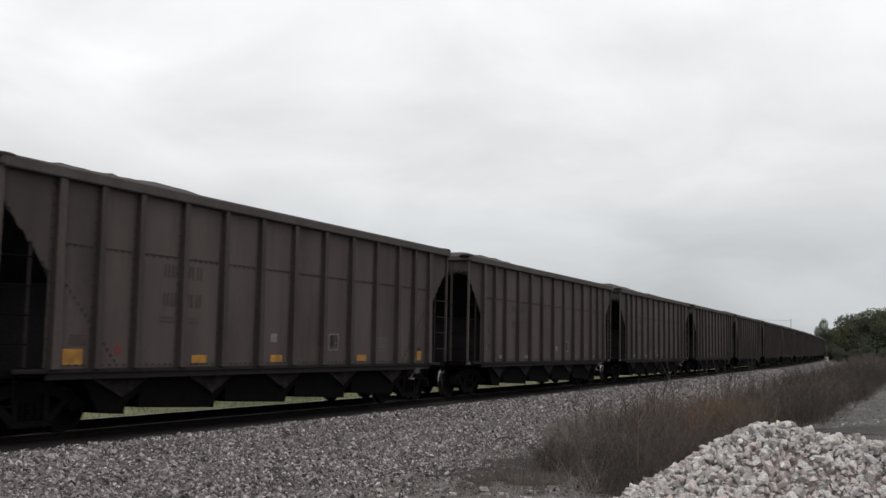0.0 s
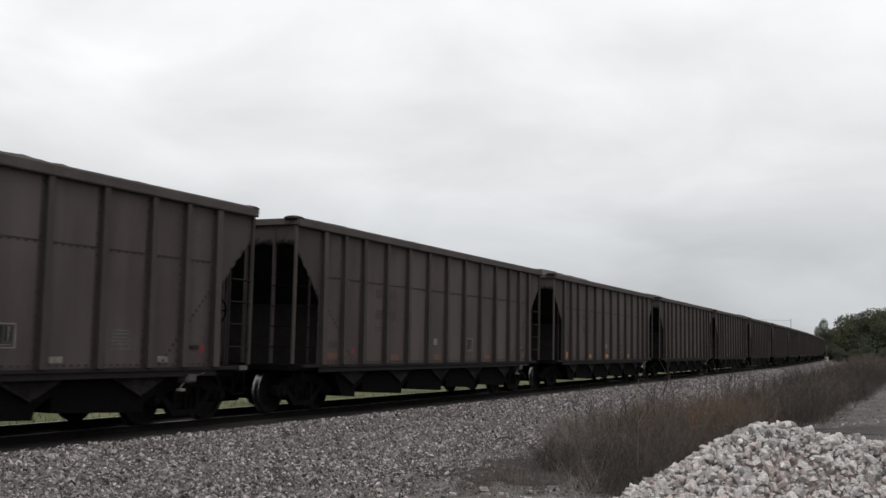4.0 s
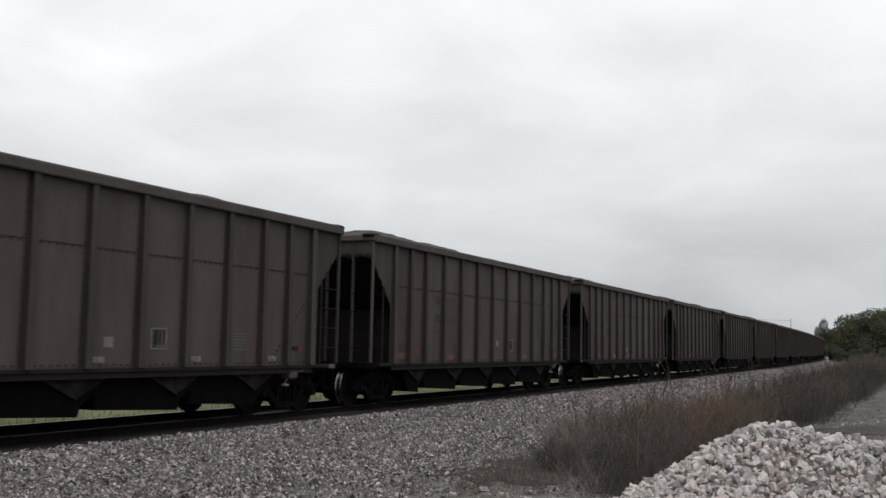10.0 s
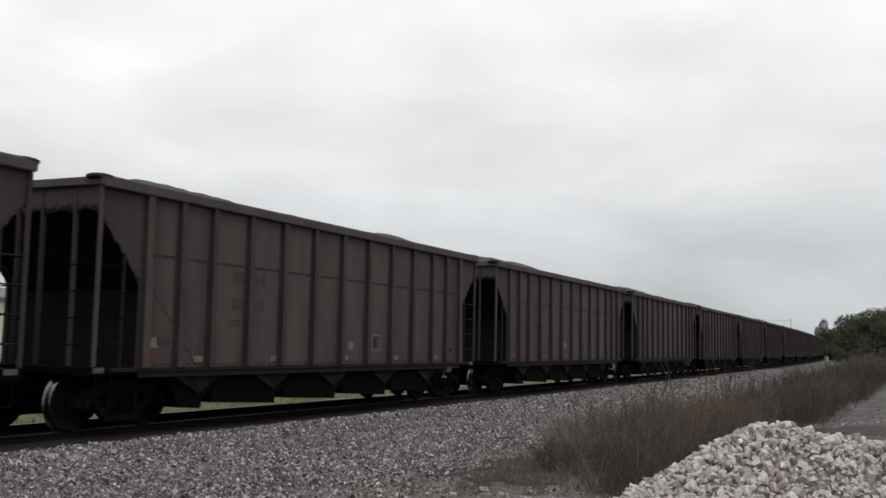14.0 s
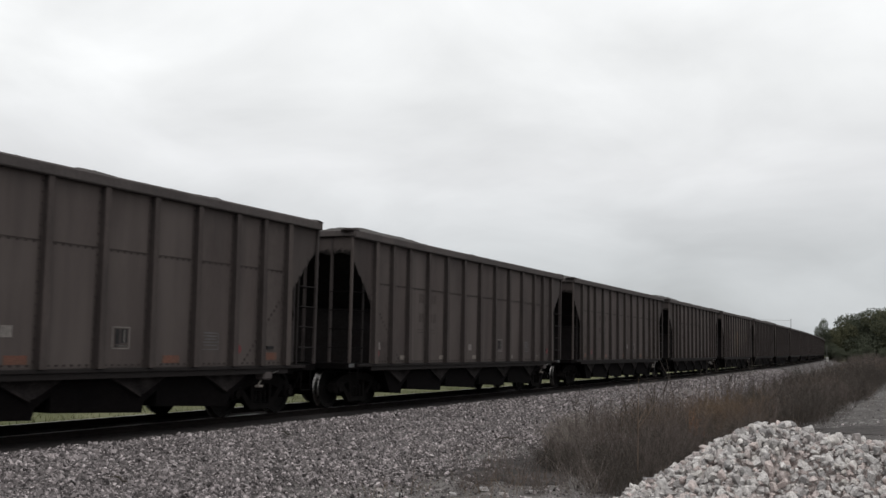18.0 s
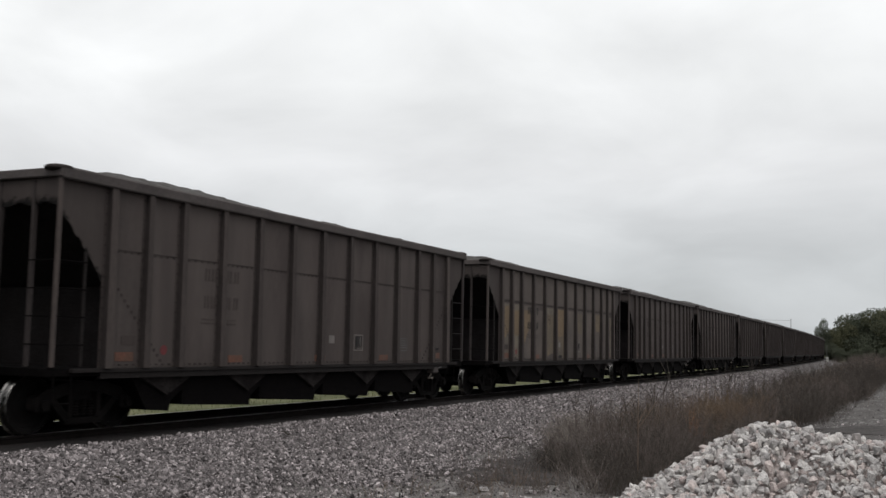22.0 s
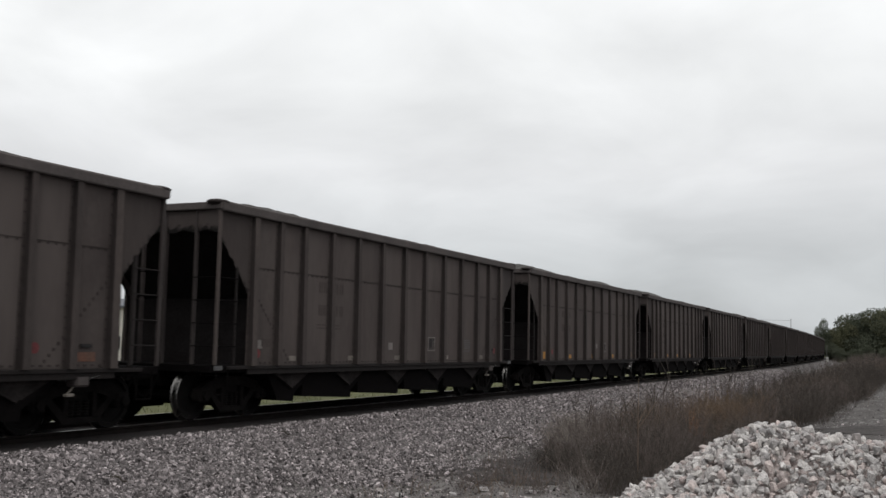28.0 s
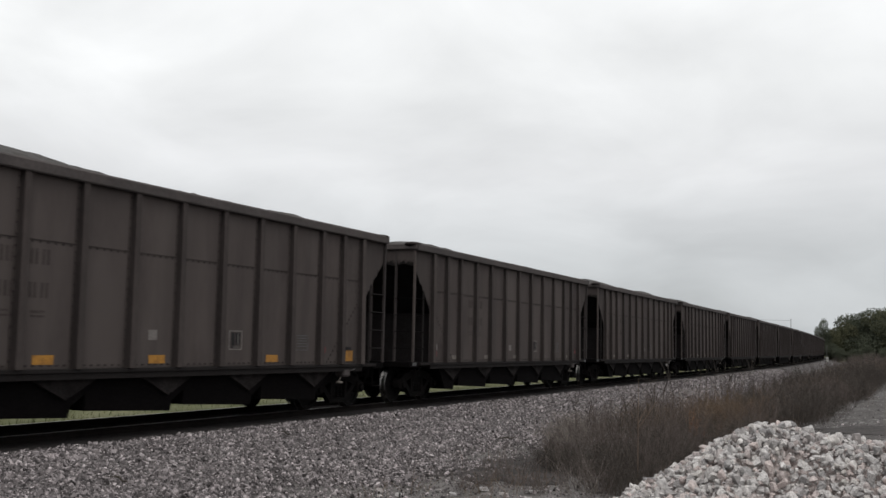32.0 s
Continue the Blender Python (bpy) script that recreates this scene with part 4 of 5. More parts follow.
def decal_meshes():
    d = {}
    for key, m, w, h in (("yellow", YELLOW, 0.40, 0.14), ("cream", CREAM, 0.26, 0.10), ("orange", ORANGE, 0.42, 0.13), ("patched", ORANGE, 0.42, 0.14)):
        d[key] = plate_mesh("reflector", w, h, m)
        d[key, "end"] = plate_mesh("reflector", w * 1.0, h * (1.7 if key == "yellow" else 1.1), m)
    d["square"] = plate_mesh("stencil_square", 0.21, 0.17, WHITE)
    d["red"] = bpy.data.meshes.new("red_mark")
    bm = rod(bmesh.new(), (0, 0, 0), (0.004, 0, 0), 0.085, 14)
    bm.to_mesh(d["red"])
    bm.free()
    d["red"].materials.append(RED)
    cells = [(-0.19, 0, 0.022, 0.36), (0.19, 0, 0.022, 0.36), (0, 0.17, 0.40, 0.02), (0, -0.17, 0.40, 0.02)]
    d["panel"] = bars_mesh("data_panel", cells, BRIGHT)
    d["panel_ink"] = bars_mesh("panel_ink", [(-0.08, 0.02, 0.10, 0.24), (0.07, 0.03, 0.13, 0.22), (0.0, -0.13, 0.25, 0.03)], MARKD)
    d["panel_ink2"] = bars_mesh("panel_lines", [(0.07, 0.03, 0.02, 0.2), (0.02, -0.13, 0.2, 0.012)], WHITE)
    ys = (-3.83, -3.64, -3.20, -2.98)
    for key, m in (("mark", MARK), ("markd", STENCIL)):
        rows = [(y + 0.035 + o, z, 0.052, 0.225) for y in ys for z in (2.66, 2.17) for o in (-0.045, 0.045)]
        d[key] = bars_mesh("stencil", rows, m)
    d["small"] = bars_mesh("weight_stencil", [(-3.75, 1.86, 0.36, 0.03), (-3.75, 1.79, 0.36, 0.03), (-3.05, 1.86, 0.26, 0.03), (-3.05, 1.79, 0.26, 0.03)], FAINT)
    d["data"] = bars_mesh("data_stencil", [(0.0, 0.13 - 0.055 * q, 0.40 - 0.03 * (q % 3), 0.020) for q in range(5)] + [(0.0, -0.165, 0.46, 0.016), (0.225, -0.02, 0.016, 0.28)], DATA)
    d["clip"] = plate_mesh("dark_clip", 0.22, 0.055, MARKD, 0.03)
    d["label"] = plate_mesh("white_label", 0.20, 0.05, BRIGHT)
    d["corner"] = plate_mesh("corner_plate", 0.24, 0.085, DATA)
    d["black"] = plate_mesh("black_plate", 0.34, 0.09, MARKD)
    ring = bmesh.new()
    for q in range(20):
        a, b = 2 * math.pi * q / 20, 2 * math.pi * (q + 1) / 20
        v = [ring.verts.new((0.004, r * math.cos(t), r * math.sin(t))) for r, t in ((0.15, a), (0.15, b), (0.125, b), (0.125, a))]
        ring.faces.new(v)
    prism(ring, [(-0.06, 0.05), (0.06, 0.05), (0.0, -0.07)], 0, 0.0, 0.004)
    d["ring"] = bpy.data.meshes.new("round_mark")
    ring.to_mesh(d["ring"])
    ring.free()
    d["ring"].materials.append(MARK)
    # a sprayed scrawl that nobody can read: one bent ribbon
    line = [(-0.30, -0.30), (-0.22, 0.05), (-0.26, -0.28), (-0.10, -0.32), (-0.12, 0.10), (-0.02, 0.16), (0.0, -0.30), (0.08, 0.14), (0.12, -0.28), (0.22, -0.20), (0.16, 0.20), (0.28, 0.26), (0.26, 0.02)]
    bm = bmesh.new()
    prev = None
    for y, z in line:
        pair = [bm.verts.new((0.004, y - 0.016, z)), bm.verts.new((0.004, y + 0.016, z + 0.012))]
        if prev:
            bm.faces.new((prev[0], prev[1], pair[1], pair[0]))
        prev = pair
    d["scrawl"] = bpy.data.meshes.new("scrawl")
    bm.to_mesh(d["scrawl"])
    bm.free()
    d["scrawl"].materials.append(MARK)
    d["tag"] = plate_mesh("dark_plate", 0.32, 0.15, MARK)
    return d


def build_train():
    D = decal_meshes()
    base = hopper_car()
    cars = []
    X = 1.5042
    for k in range(-1, 37):
        car = copy_thing(base, pose(*along(FIRST_Y + PITCH_Y * k)[:2], 0)) if k > -1 else base
        look_key = LOOK.get(k, "cream" if k % 3 else "orange")
        tagged(car, "loaded grey-brown coal hopper wagon " + WORDS[look_key], "hopper wagon", group="wagons of the coal train")
        cars.append((k, car))

    def put(name, mesh, car, y, z, x=None):
        o = new(name, mesh)
        o.parent = car
        o.matrix_basis = pose(X if x is None else x, y, z)
        return o

    patch = tan_patches()
    for k, car in cars:
        X = 1.5072 if k == 15 else 1.5042
        key = LOOK.get(k, "cream" if k % 3 else "orange")
        rnd = random.Random(200 + k)
        load = new("coal_load", HEAPS[(k * 2 + k // 7) % 7])
        load.parent = car
        load.matrix_basis = pose(0, 0, rnd.uniform(-0.03, 0.04))
        tagged(load, "heaped black coal")
        for j, y in enumerate((-4.76, -2.50, -0.23, 2.60, 4.90) if key == "cream" else (-5.80, -2.88, -0.45, 2.86, 5.76)):
            end = j in (0, 4) and key != "cream"
            if key == "patched" and j == 2:
                continue
            o = put("reflector", D[key, "end"] if end else D[key], car, y + (rnd.uniform(-0.05, 0.05)) + (0.5 if j == 2 and k in CLOSE else 0), 1.20 if end else 1.155)
            tagged(o, {"yellow": "amber", "cream": "dusty white", "orange": "faded orange", "patched": "faded orange"}[key] + " reflector plate")
        put("stencil_square", D["square"], car, 0.50 if k in CLOSE else -0.60, 1.43 if key == "cream" else 1.56)
        put("data_panel", D["panel"], car, 1.66, 1.50)
        put("panel_ink", D["panel_ink"], car, 1.66, 1.50)
        put("panel_lines", D["panel_ink2"], car, 1.66, 1.50, X + 0.005)
        tagged(put("stencil", D["markd" if k in (15,) else "mark"], car, 0, 0), kind="stuff")
        put("weight_stencil", D["small"], car, 0, 0)
        if k == 2:
            tagged(put("scrawl", D["scrawl"], car, -1.72, 1.70), "faint dark sprayed scrawl")
        put("dark_plate", D["tag"], car, -5.74, 1.46)
        if key == "cream":
            put("red_mark", D["red"], car, -6.0 + rnd.uniform(0, 0.1), 1.25)
            put("corner_plate", D["corner"], car, -7.20, 0.985, 1.503)
            put("stencil_square", D["square"], car, -5.97, 1.43)
            put("corner_plate", D["corner"], car, 7.20, 0.985, 1.503)
        else:
            put("red_mark", D["red"], car, -4.88, 1.31)
        put("red_mark", D["red"], car, 5.95 if key == "cream" else 4.75, 1.33)
        put("dark_clip", D["clip"], car, 5.74, 1.37)
        tagged(put("data_stencil", D["data"], car, 3.88 + rnd.uniform(-0.05, 0.05), 1.49), "pale block of small stencilled lines", kind="stuff")
        if k in (3, 8):
            put("white_label", D["label"], car, 5.72, 1.44)
        if k in (5, 12):
            put("stencil_square", D["square"], car, 5.66, 1.53)
        if k in (15, 17):
            # this wagon runs the other way round, with its hand brake at the leading end
            for o in car.children:
                if o.name.split(".")[0] in ("brake_wheel", "brake_gear_box", "air_reservoir"):
                    o.matrix_basis = pose(0, 0, 0, 0, 0, 180)
        if key == "patched":
            for name, me in patch:
                put(name, me, car, 0, 0, 1.5036)
            put("round_mark", D["ring"], car, -1.72, 2.40, 1.5065)
            put("black_plate", D["black"], car, -0.50, 1.15, 1.507)
    return cars


def tan_patches():
    """Primer and overpaint, bay by bay, with ragged edges where it has flaked."""
    rnd = random.Random(8)
    made = []

    def area(j, material, foot, head, left=0.0, right=1.0, tilt=0.0, lift=0.0):
        """One coat in bay j, from foot to head; tilt raises its foot towards the trailing edge."""
        y0, y1 = POSTS[j] + 0.13, POSTS[j + 1] - 0.13
        a, b = y0 + (y1 - y0) * left, y0 + (y1 - y0) * right
        n = 9
        out = [(a + (b - a) * q / n, foot + tilt * (q / n) ** 1.4 + rnd.uniform(-0.03, 0.03)) for q in range(n + 1)]
        out += [(b + (0 if right == 1 else rnd.uniform(-0.04, 0.02)), foot + tilt + (head - foot - tilt) * q / 5) for q in range(1, 5)]
        out += [(b - (b - a) * q / n, head + rnd.uniform(-0.03, 0.02)) for q in range(n + 1)]
        out += [(a + (0 if left == 0 else rnd.uniform(-0.03, 0.03)), head - (head - foot) * q / 5) for q in range(1, 5)]
        bm = prism(bmesh.new(), out, 0, lift, lift + 0.0015)
        me = bpy.data.meshes.new("paint_patch")
        bm.to_mesh(me)
        bm.free()
        me.materials.append(material)
        made.append(("paint_patch", me))

    for j in range(12):
        area(j, GREYED, 2.94, 3.84)
    top = 2.82
    area(0, BUFFED, 1.10, top)
    area(0, OCHRE, 1.75, 2.72, 0.35, 1.0, 0.2, 0.0016)
    area(1, BUFFED, 1.10, top)
    area(1, OCHRE, 1.80, 2.62, 0.0, 1.0, 0.05, 0.0016)
    area(2, OVERPAINT, 1.10, top)
    area(2, OCHRE, 1.45, 2.66, 0.0, 0.92, 0.75, 0.0016)
    area(3, OVERPAINT, 1.10, 2.70)
    area(4, BUFFED, 1.55, top)
    area(4, TAN, 1.15, 2.60, 0.0, 1.0, 0.1, 0.0016)
    area(5, TAN, 1.10, top)
    area(5, OCHRE, 1.85, 2.80, 0.1, 1.0, 0.0, 0.0016)
    area(5, BUFFED, 1.35, 1.72, 0.25, 0.6, 0.0, 0.0031)
    area(6, OVERPAINT, 1.10, top)
    area(7, OVERPAINT, 1.10, top)
    area(7, TAN, 2.05, 2.74, 0.10, 0.85, -0.1, 0.0016)
    area(8, OVERPAINT, 1.10, top)
    area(9, OVERPAINT, 1.10, top)
    area(9, TAN, 2.10, 2.78, 0.0, 1.0, 0.0, 0.0016)
    area(10, OVERPAINT, 1.10, top)
    area(11, BUFFED, 1.10, 2.70)
    area(11, TAN, 1.75, 2.66, 0.0, 1.0, 0.1, 0.0016)
    return made


# ---- the heap of new stone ----


def pile_z(x, y):
    ax, ay, bx, by = -0.76, 6.20, 2.6, 6.7
    t = np.clip(((x - ax) * (bx - ax) + (y - ay) * (by - ay)) / ((bx - ax) ** 2 + (by - ay) ** 2), 0, 1)
    d = np.hypot(x - ax - t * (bx - ax), y - ay - t * (by - ay))
    return 1.052 - 0.24 * t - 0.73 * (np.sqrt(d * d + 0.16) - 0.40) + 0.03 * np.sin(5 * x + 3 * y) * np.sin(4 * y - 2 * x)


def build_pile():
    heap = new("stone_pile")
    heap.location = (0, 0, 0)
    tagged(heap, "heap of pale grey and pinkish crushed limestone", "stone pile")
    xs, ys = np.linspace(-3, 5.2, 84), np.linspace(3.6, 9.2, 58)
    X, Y = np.meshgrid(xs, ys)
    Z = np.maximum(pile_z(X, Y) - 0.09, ground_z(X, Y) - 0.2)
    i = np.arange(X.size).reshape(X.shape)
    f = np.stack([i[:-1, :-1], i[:-1, 1:], i[1:, 1:], i[1:, :-1]], -1).reshape(-1, 4)
    core = new("pile_core", mesh_from("pile_core", np.stack([X, Y, Z], -1).reshape(-1, 3), f, PILEI))
    core.parent = heap
    rng = np.random.default_rng(21)
    shapes = rock_shapes(30, 15, 31, 0.52)
    meshes = []
    for sv, sf in shapes:
        meshes.append(mesh_from("stone", sv, sf, PILE, True))
    spots = []
    for g, x0, x1, y0, y1 in ((0.027, -2.9, 0.45, 4.0, 6.9), (0.06, 0.45, 3.8, 4.0, 8.6), (0.06, -2.9, 0.45, 6.9, 8.6)):
        gx, gy = np.meshgrid(np.arange(x0, x1, g), np.arange(y0, y1, g))
        spots.append(np.stack([gx + rng.uniform(-0.45, 0.45, gx.shape) * g, gy + rng.uniform(-0.45, 0.45, gx.shape) * g], -1).reshape(-1, 2))
    px, py = np.concatenate(spots).T
    pz = pile_z(px, py)
    ok = pz > ground_z(px, py) - 0.02
    px, py, pz = px[ok], py[ok], pz[ok]
    size = np.clip(rng.lognormal(math.log(0.043), 0.42, len(px)), 0.022, 0.108)
    # the stones of one stretch can be picked up singly
    near = np.where((px > -1.75) & (px < 0.75) & (py < 6.35) & (py > 4.9))[0]
    near = near[np.argsort(-size[near])][60:1260:4]
    single = np.zeros(len(px), bool)
    single[near] = True
    lift = rng.uniform(-0.034, 0.016, len(px)) + size * 0.10
    ob = scatter("crushed_stone", shapes, np.stack([px, py, pz + lift], -1)[~single], size[~single], PILEI, rng)
    ob.parent = heap
    tagged(ob, "small pale crushed stones", kind="stuff")
    for n in near:
        o = new("stone", meshes[int(rng.integers(0, len(meshes)))])
        o.parent = heap
        q = Euler(rng.uniform(0, 6.28, 3).tolist())
        o.matrix_basis = Matrix.LocRotScale((px[n], py[n], pz[n] + lift[n] + 0.006), q, [size[n] * v for v in rng.uniform(0.85, 1.2, 3)])


build_pile()


def build_litter():
    """Pale rocks at the foot of the shoulder and fallen sticks on the ballast."""
    rng = random.Random(12)
    shapes = [mesh_from("rock", v, f, PILE, True) for v, f in rock_shapes(5, 11, 55, 0.6)]
    for x, y, s in ((-7.23, 13.13, 0.17), (-6.85, 13.0, 0.15), (-6.55, 13.7, 0.13), (-6.0, 14.1, 0.20), (-5.6, 13.9, 0.14), (-6.25, 13.55, 0.12), (-5.35, 14.3, 0.17), (-7.6, 13.6, 0.12), (-6.4, 14.5, 0.11), (-5.15, 13.7, 0.15), (-6.55, 19.2, 0.16), (-7.0, 12.7, 0.10)):
        o = new("rock", rng.choice(shapes))
        o.matrix_basis = Matrix.LocRotScale((x, y, float(ground_z(x, y)) - 0.02 + s * 0.12), Euler((rng.uniform(-0.2, 0.2), rng.uniform(-0.2, 0.2), rng.uniform(0, 6.28))), (s * 1.2, s, s * 0.8))
        tagged(o, "pale angular rock lying on muddy gravel", "rock", group="loose pale rocks")
    for x, y, a, n in ((-9.75, 10.43, -0.64, 0.75), (-10.66, 15.63, -0.82, 0.8), (-8.6, 21.0, 0.9, 0.45)):
        bm = bmesh.new()
        z = float(ground_z(x, y)) + 0.055
        d = Vector((math.cos(a), math.sin(a), 0.02))
        p = [Vector((x, y, z)) + d * n * t + Vector((0, 0, 0.015 * math.sin(7 * t))) for t in (0, 0.35, 0.7, 1.0)]
        for u, v in zip(p, p[1:]):
            rod(bm, u, v, 0.014, 6, 0.012)
        rod(bm, p[1], p[1] + Vector((d.y, -d.x, 0.12)) * 0.2, 0.008, 5, 0.004)
        o = part("stick", bm, BARK, None)
        tagged(o, "dark fallen stick on the ballast", "stick", group="fallen sticks")


build_litter()


# ---- brush ----


def stems(n, rng, height, spread, lean, thick, sub=4, bow=0.25, fine=0):
    """Tapered stems with side twigs, as three-sided tubes."""
    def tubes(p0, d, length, r0, r1, K=4):
        m = len(p0)
        t = np.linspace(0, 1, K)
        side = rng.normal(size=(m, 3)) * bow
        pts = p0[:, None] + d[:, None] * (length[:, None] * t)[..., None] + side[:, None] * (length[:, None] * t ** 2)[..., None] * 0.5
        ax = np.cross(d, rng.normal(size=(m, 3)))
        ax /= np.linalg.norm(ax, axis=1, keepdims=True) + 1e-9
        bx = np.cross(d, ax)
        r = r0[:, None] * (1 - t) + r1[:, None] * t
        ring = []
        for q in range(3):
            a = 2.094 * q
            ring.append(pts + (ax * math.cos(a) + bx * math.sin(a))[:, None] * r[..., None])
        v = np.stack(ring, 2)
        base = (np.arange(m) * K * 3)[:, None, None]
        fs = []
        for k in range(K - 1):
            for q in range(3):
                a, b = k * 3 + q, k * 3 + (q + 1) % 3
                fs.append([a, b, b + 3, a + 3])
        f = np.array(fs)[None] + base
        return v.reshape(-1, 3), f.reshape(-1, 4), pts
    p0 = np.stack([rng.normal(0, spread, n), rng.normal(0, spread, n), np.full(n, -0.08)], -1)
    d = np.stack([rng.normal(0, lean, n), rng.normal(0, lean, n), np.ones(n)], -1)
    d /= np.linalg.norm(d, axis=1, keepdims=True)
    L = height * rng.uniform(0.45, 1.0, n)
    V, F, pts = tubes(p0, d, L, np.full(n, thick), np.full(n, thick * 0.25))
    base = len(V)
    VV, FF = [V], [F]
    for _ in range(sub):
        at = rng.uniform(0.25, 0.9, n)
        k = np.minimum((at * 3).astype(int), 2)
        w = at * 3 - k
        q0 = pts[np.arange(n), k] * (1 - w)[:, None] + pts[np.arange(n), k + 1] * w[:, None]
        dd = d + rng.normal(0, 0.55, (n, 3))
        dd[:, 2] = np.abs(dd[:, 2]) + 0.2
        dd /= np.linalg.norm(dd, axis=1, keepdims=True)
        v, f, p2 = tubes(q0, dd, L * rng.uniform(0.15, 0.5, n), np.full(n, thick * 0.55), np.full(n, thick * 0.25), 3)
        VV.append(v)
        FF.append(f + base)
        base += len(v)
        for _k in range(fine):
            # the finest twigs stand off at wide angles
            w = rng.uniform(0, 1, n)[:, None]
            d3 = dd + rng.normal(0, 0.7, (n, 3))
            d3 /= np.linalg.norm(d3, axis=1, keepdims=True)
            v, f, _p = tubes(p2[:, 1] * (1 - w) + p2[:, 2] * w, d3, L * rng.uniform(0.06, 0.2, n), np.full(n, thick * 0.32), np.full(n, thick * 0.16), 2)
            VV.append(v)
            FF.append(f + base)
            base += len(v)
    return np.concatenate(VV), np.concatenate(FF)


FAR_BRUSH = 48.0


def build_brush():
    rng = np.random.default_rng(77)
    kinds, raw = [], []
    for k, (n, h, sp, le, th, sub, fine, m) in enumerate((
            (34, 1.05, 0.30, 0.45, 0.0058, 7, 2, TWIG), (30, 1.3, 0.26, 0.33, 0.0066, 7, 2, TWIG), (40, 0.80, 0.36, 0.60, 0.0050, 6, 2, TWIG),
            (80, 1.1, 0.40, 0.28, 0.0038, 5, 1, STRAW), (34, 0.95, 0.26, 0.34, 0.0040, 6, 2, PALE), (38, 1.2, 0.32, 0.50, 0.0056, 9, 2, DARK))):
        v, f = stems(n, rng, h, sp, le, th, sub, 0.4, fine)
        raw.append((v, f, m))
        kinds.append(mesh_from("shrub", v, f, m))
    spots = []
    for j in range(135):
        y = 14.7 * math.exp(math.log(60 / 14.7) * (j + rng.random()) / 135)
        edge = max(-4.6 - 0.38 * (y - 14.7), -7.0)
        x = edge + (-3.5 - edge) * rng.random() ** 0.75
        spots.append((x, y, rng.uniform(0.55, 1.0) * (0.8 if y < 18 else 1), int(rng.choice((0, 1, 2, 5), p=(0.2, 0.2, 0.2, 0.4)))))
    # twigs that stand out over the mud
    for j in range(11):
        spots.append((rng.uniform(-6.3, -5.0), rng.uniform(14.0, 18.0), rng.uniform(0.45, 0.72), int(rng.choice((0, 2, 4, 5)))))
    # the russet patch
    for j in range(16):
        spots.append((rng.uniform(-6.3, -4.4), rng.uniform(22, 33), rng.uniform(0.75, 1.0), 3))
    for j in range(140):
        y = 50 * math.exp(math.log(190 / 50) * (j + rng.random()) / 140)
        lo = float(track_x(y)) + 6.3 + 1.5 * min(1, y / 120)
        hi = max(lo + 2.5, -2.7 - 0.010 * (y - 50))
        s = rng.uniform(0.95, 1.3) + 0.35 * min(1, max(0, (y - 60) / 50))
        spots.append((rng.uniform(lo, hi), y, s, int(rng.choice((0, 1, 5, 3), p=(0.2, 0.2, 0.56, 0.04)))))
    # brush that closes in on the lane
    for j in range(40):
        y = rng.uniform(34, 52)
        spots.append((rng.uniform(-4.8, -3.0 + 0.3 * smooth((y - 36) / 14)), y, rng.uniform(0.7, 1.0), int(rng.choice((0, 1, 5)))))
    for j in range(60):
        # its dark foot along the wet lane
        y = 29.5 + 25 * rng.random() ** 1.3
        spots.append((-3.1 + 0.012 * (y - 29.5) + rng.uniform(-1.5, 0.25), y, rng.uniform(0.65, 0.95), int(rng.choice((0, 5, 5)))))
    for j in range(30):
        y = rng.uniform(14.5, 34)
        edge = max(-4.8 - 0.36 * (y - 14.5), -7.6)
        spots.append((edge + rng.uniform(-0.2, 0.5), y, rng.uniform(0.55, 0.85), 4))
    for x, y, s, k in [q for q in spots if q[1] <= FAR_BRUSH]:
        o = new("shrub", kinds[k])
        o.matrix_basis = Matrix.LocRotScale((x, y, float(ground_z(x, y)) - 0.02), Euler((0, 0, rng.uniform(0, 6.28))), (s, s, s * rng.uniform(0.85, 1.15)))
        tagged(o, "thin pale dry weeds beside the ballast" if k == 4 else "leafless russet weeds in the ditch" if k == 3 else "leafless dark brown brush in the ditch", "shrub", group="brush along the ditch")
    # past the lane the brush runs together
    V, F, M, base = [], [], [], 0
    for x, y, s, k in [q for q in spots if q[1] > FAR_BRUSH]:
        v, f, _m = raw[k]
        a = rng.uniform(0, 6.28)
        turn = np.array([[math.cos(a), -math.sin(a), 0], [math.sin(a), math.cos(a), 0], [0, 0, rng.uniform(0.85, 1.15)]])
        V.append(v @ turn.T * s + [x, y, float(ground_z(x, y)) - 0.02])
        F.append(f + base)
        M.append(np.full(len(f), k, dtype=np.int32))
        base += len(v)
    me = mesh_from("far_brush", np.concatenate(V), np.concatenate(F), raw[0][2])
    for _v, _f, m in raw[1:]:
        me.materials.append(m)
    me.polygons.foreach_set("material_index", np.concatenate(M))
    tagged(new("far_brush", me), "tangle of leafless dark brush along the far ditch", "brush", kind="stuff")
    # two stems that stand out by their colour
    v, f = stems(9, rng, 1.2, 0.08, 0.05, 0.013, 3, 0.1, 1)
    o = new("dead_stalk", mesh_from("dead_stalk", v, f, RUSSET))
    o.location = (-4.40, 21.55, float(ground_z(-4.40, 21.55)))
    tagged(o, "rusty orange dead weed in dark brush", "weed", group="dead stalks")
    v, f = stems(1, rng, 1.9, 0.0, 0.01, 0.011, 3, 0.04)
    o = new("dead_stalk", mesh_from("dead_stalk", v, f, BUFF))
    o.location = (-4.03, 15.5, float(ground_z(-4.03, 15.5)))
    tagged(o, "single buff dead stalk before dark brush", "weed", group="dead stalks")
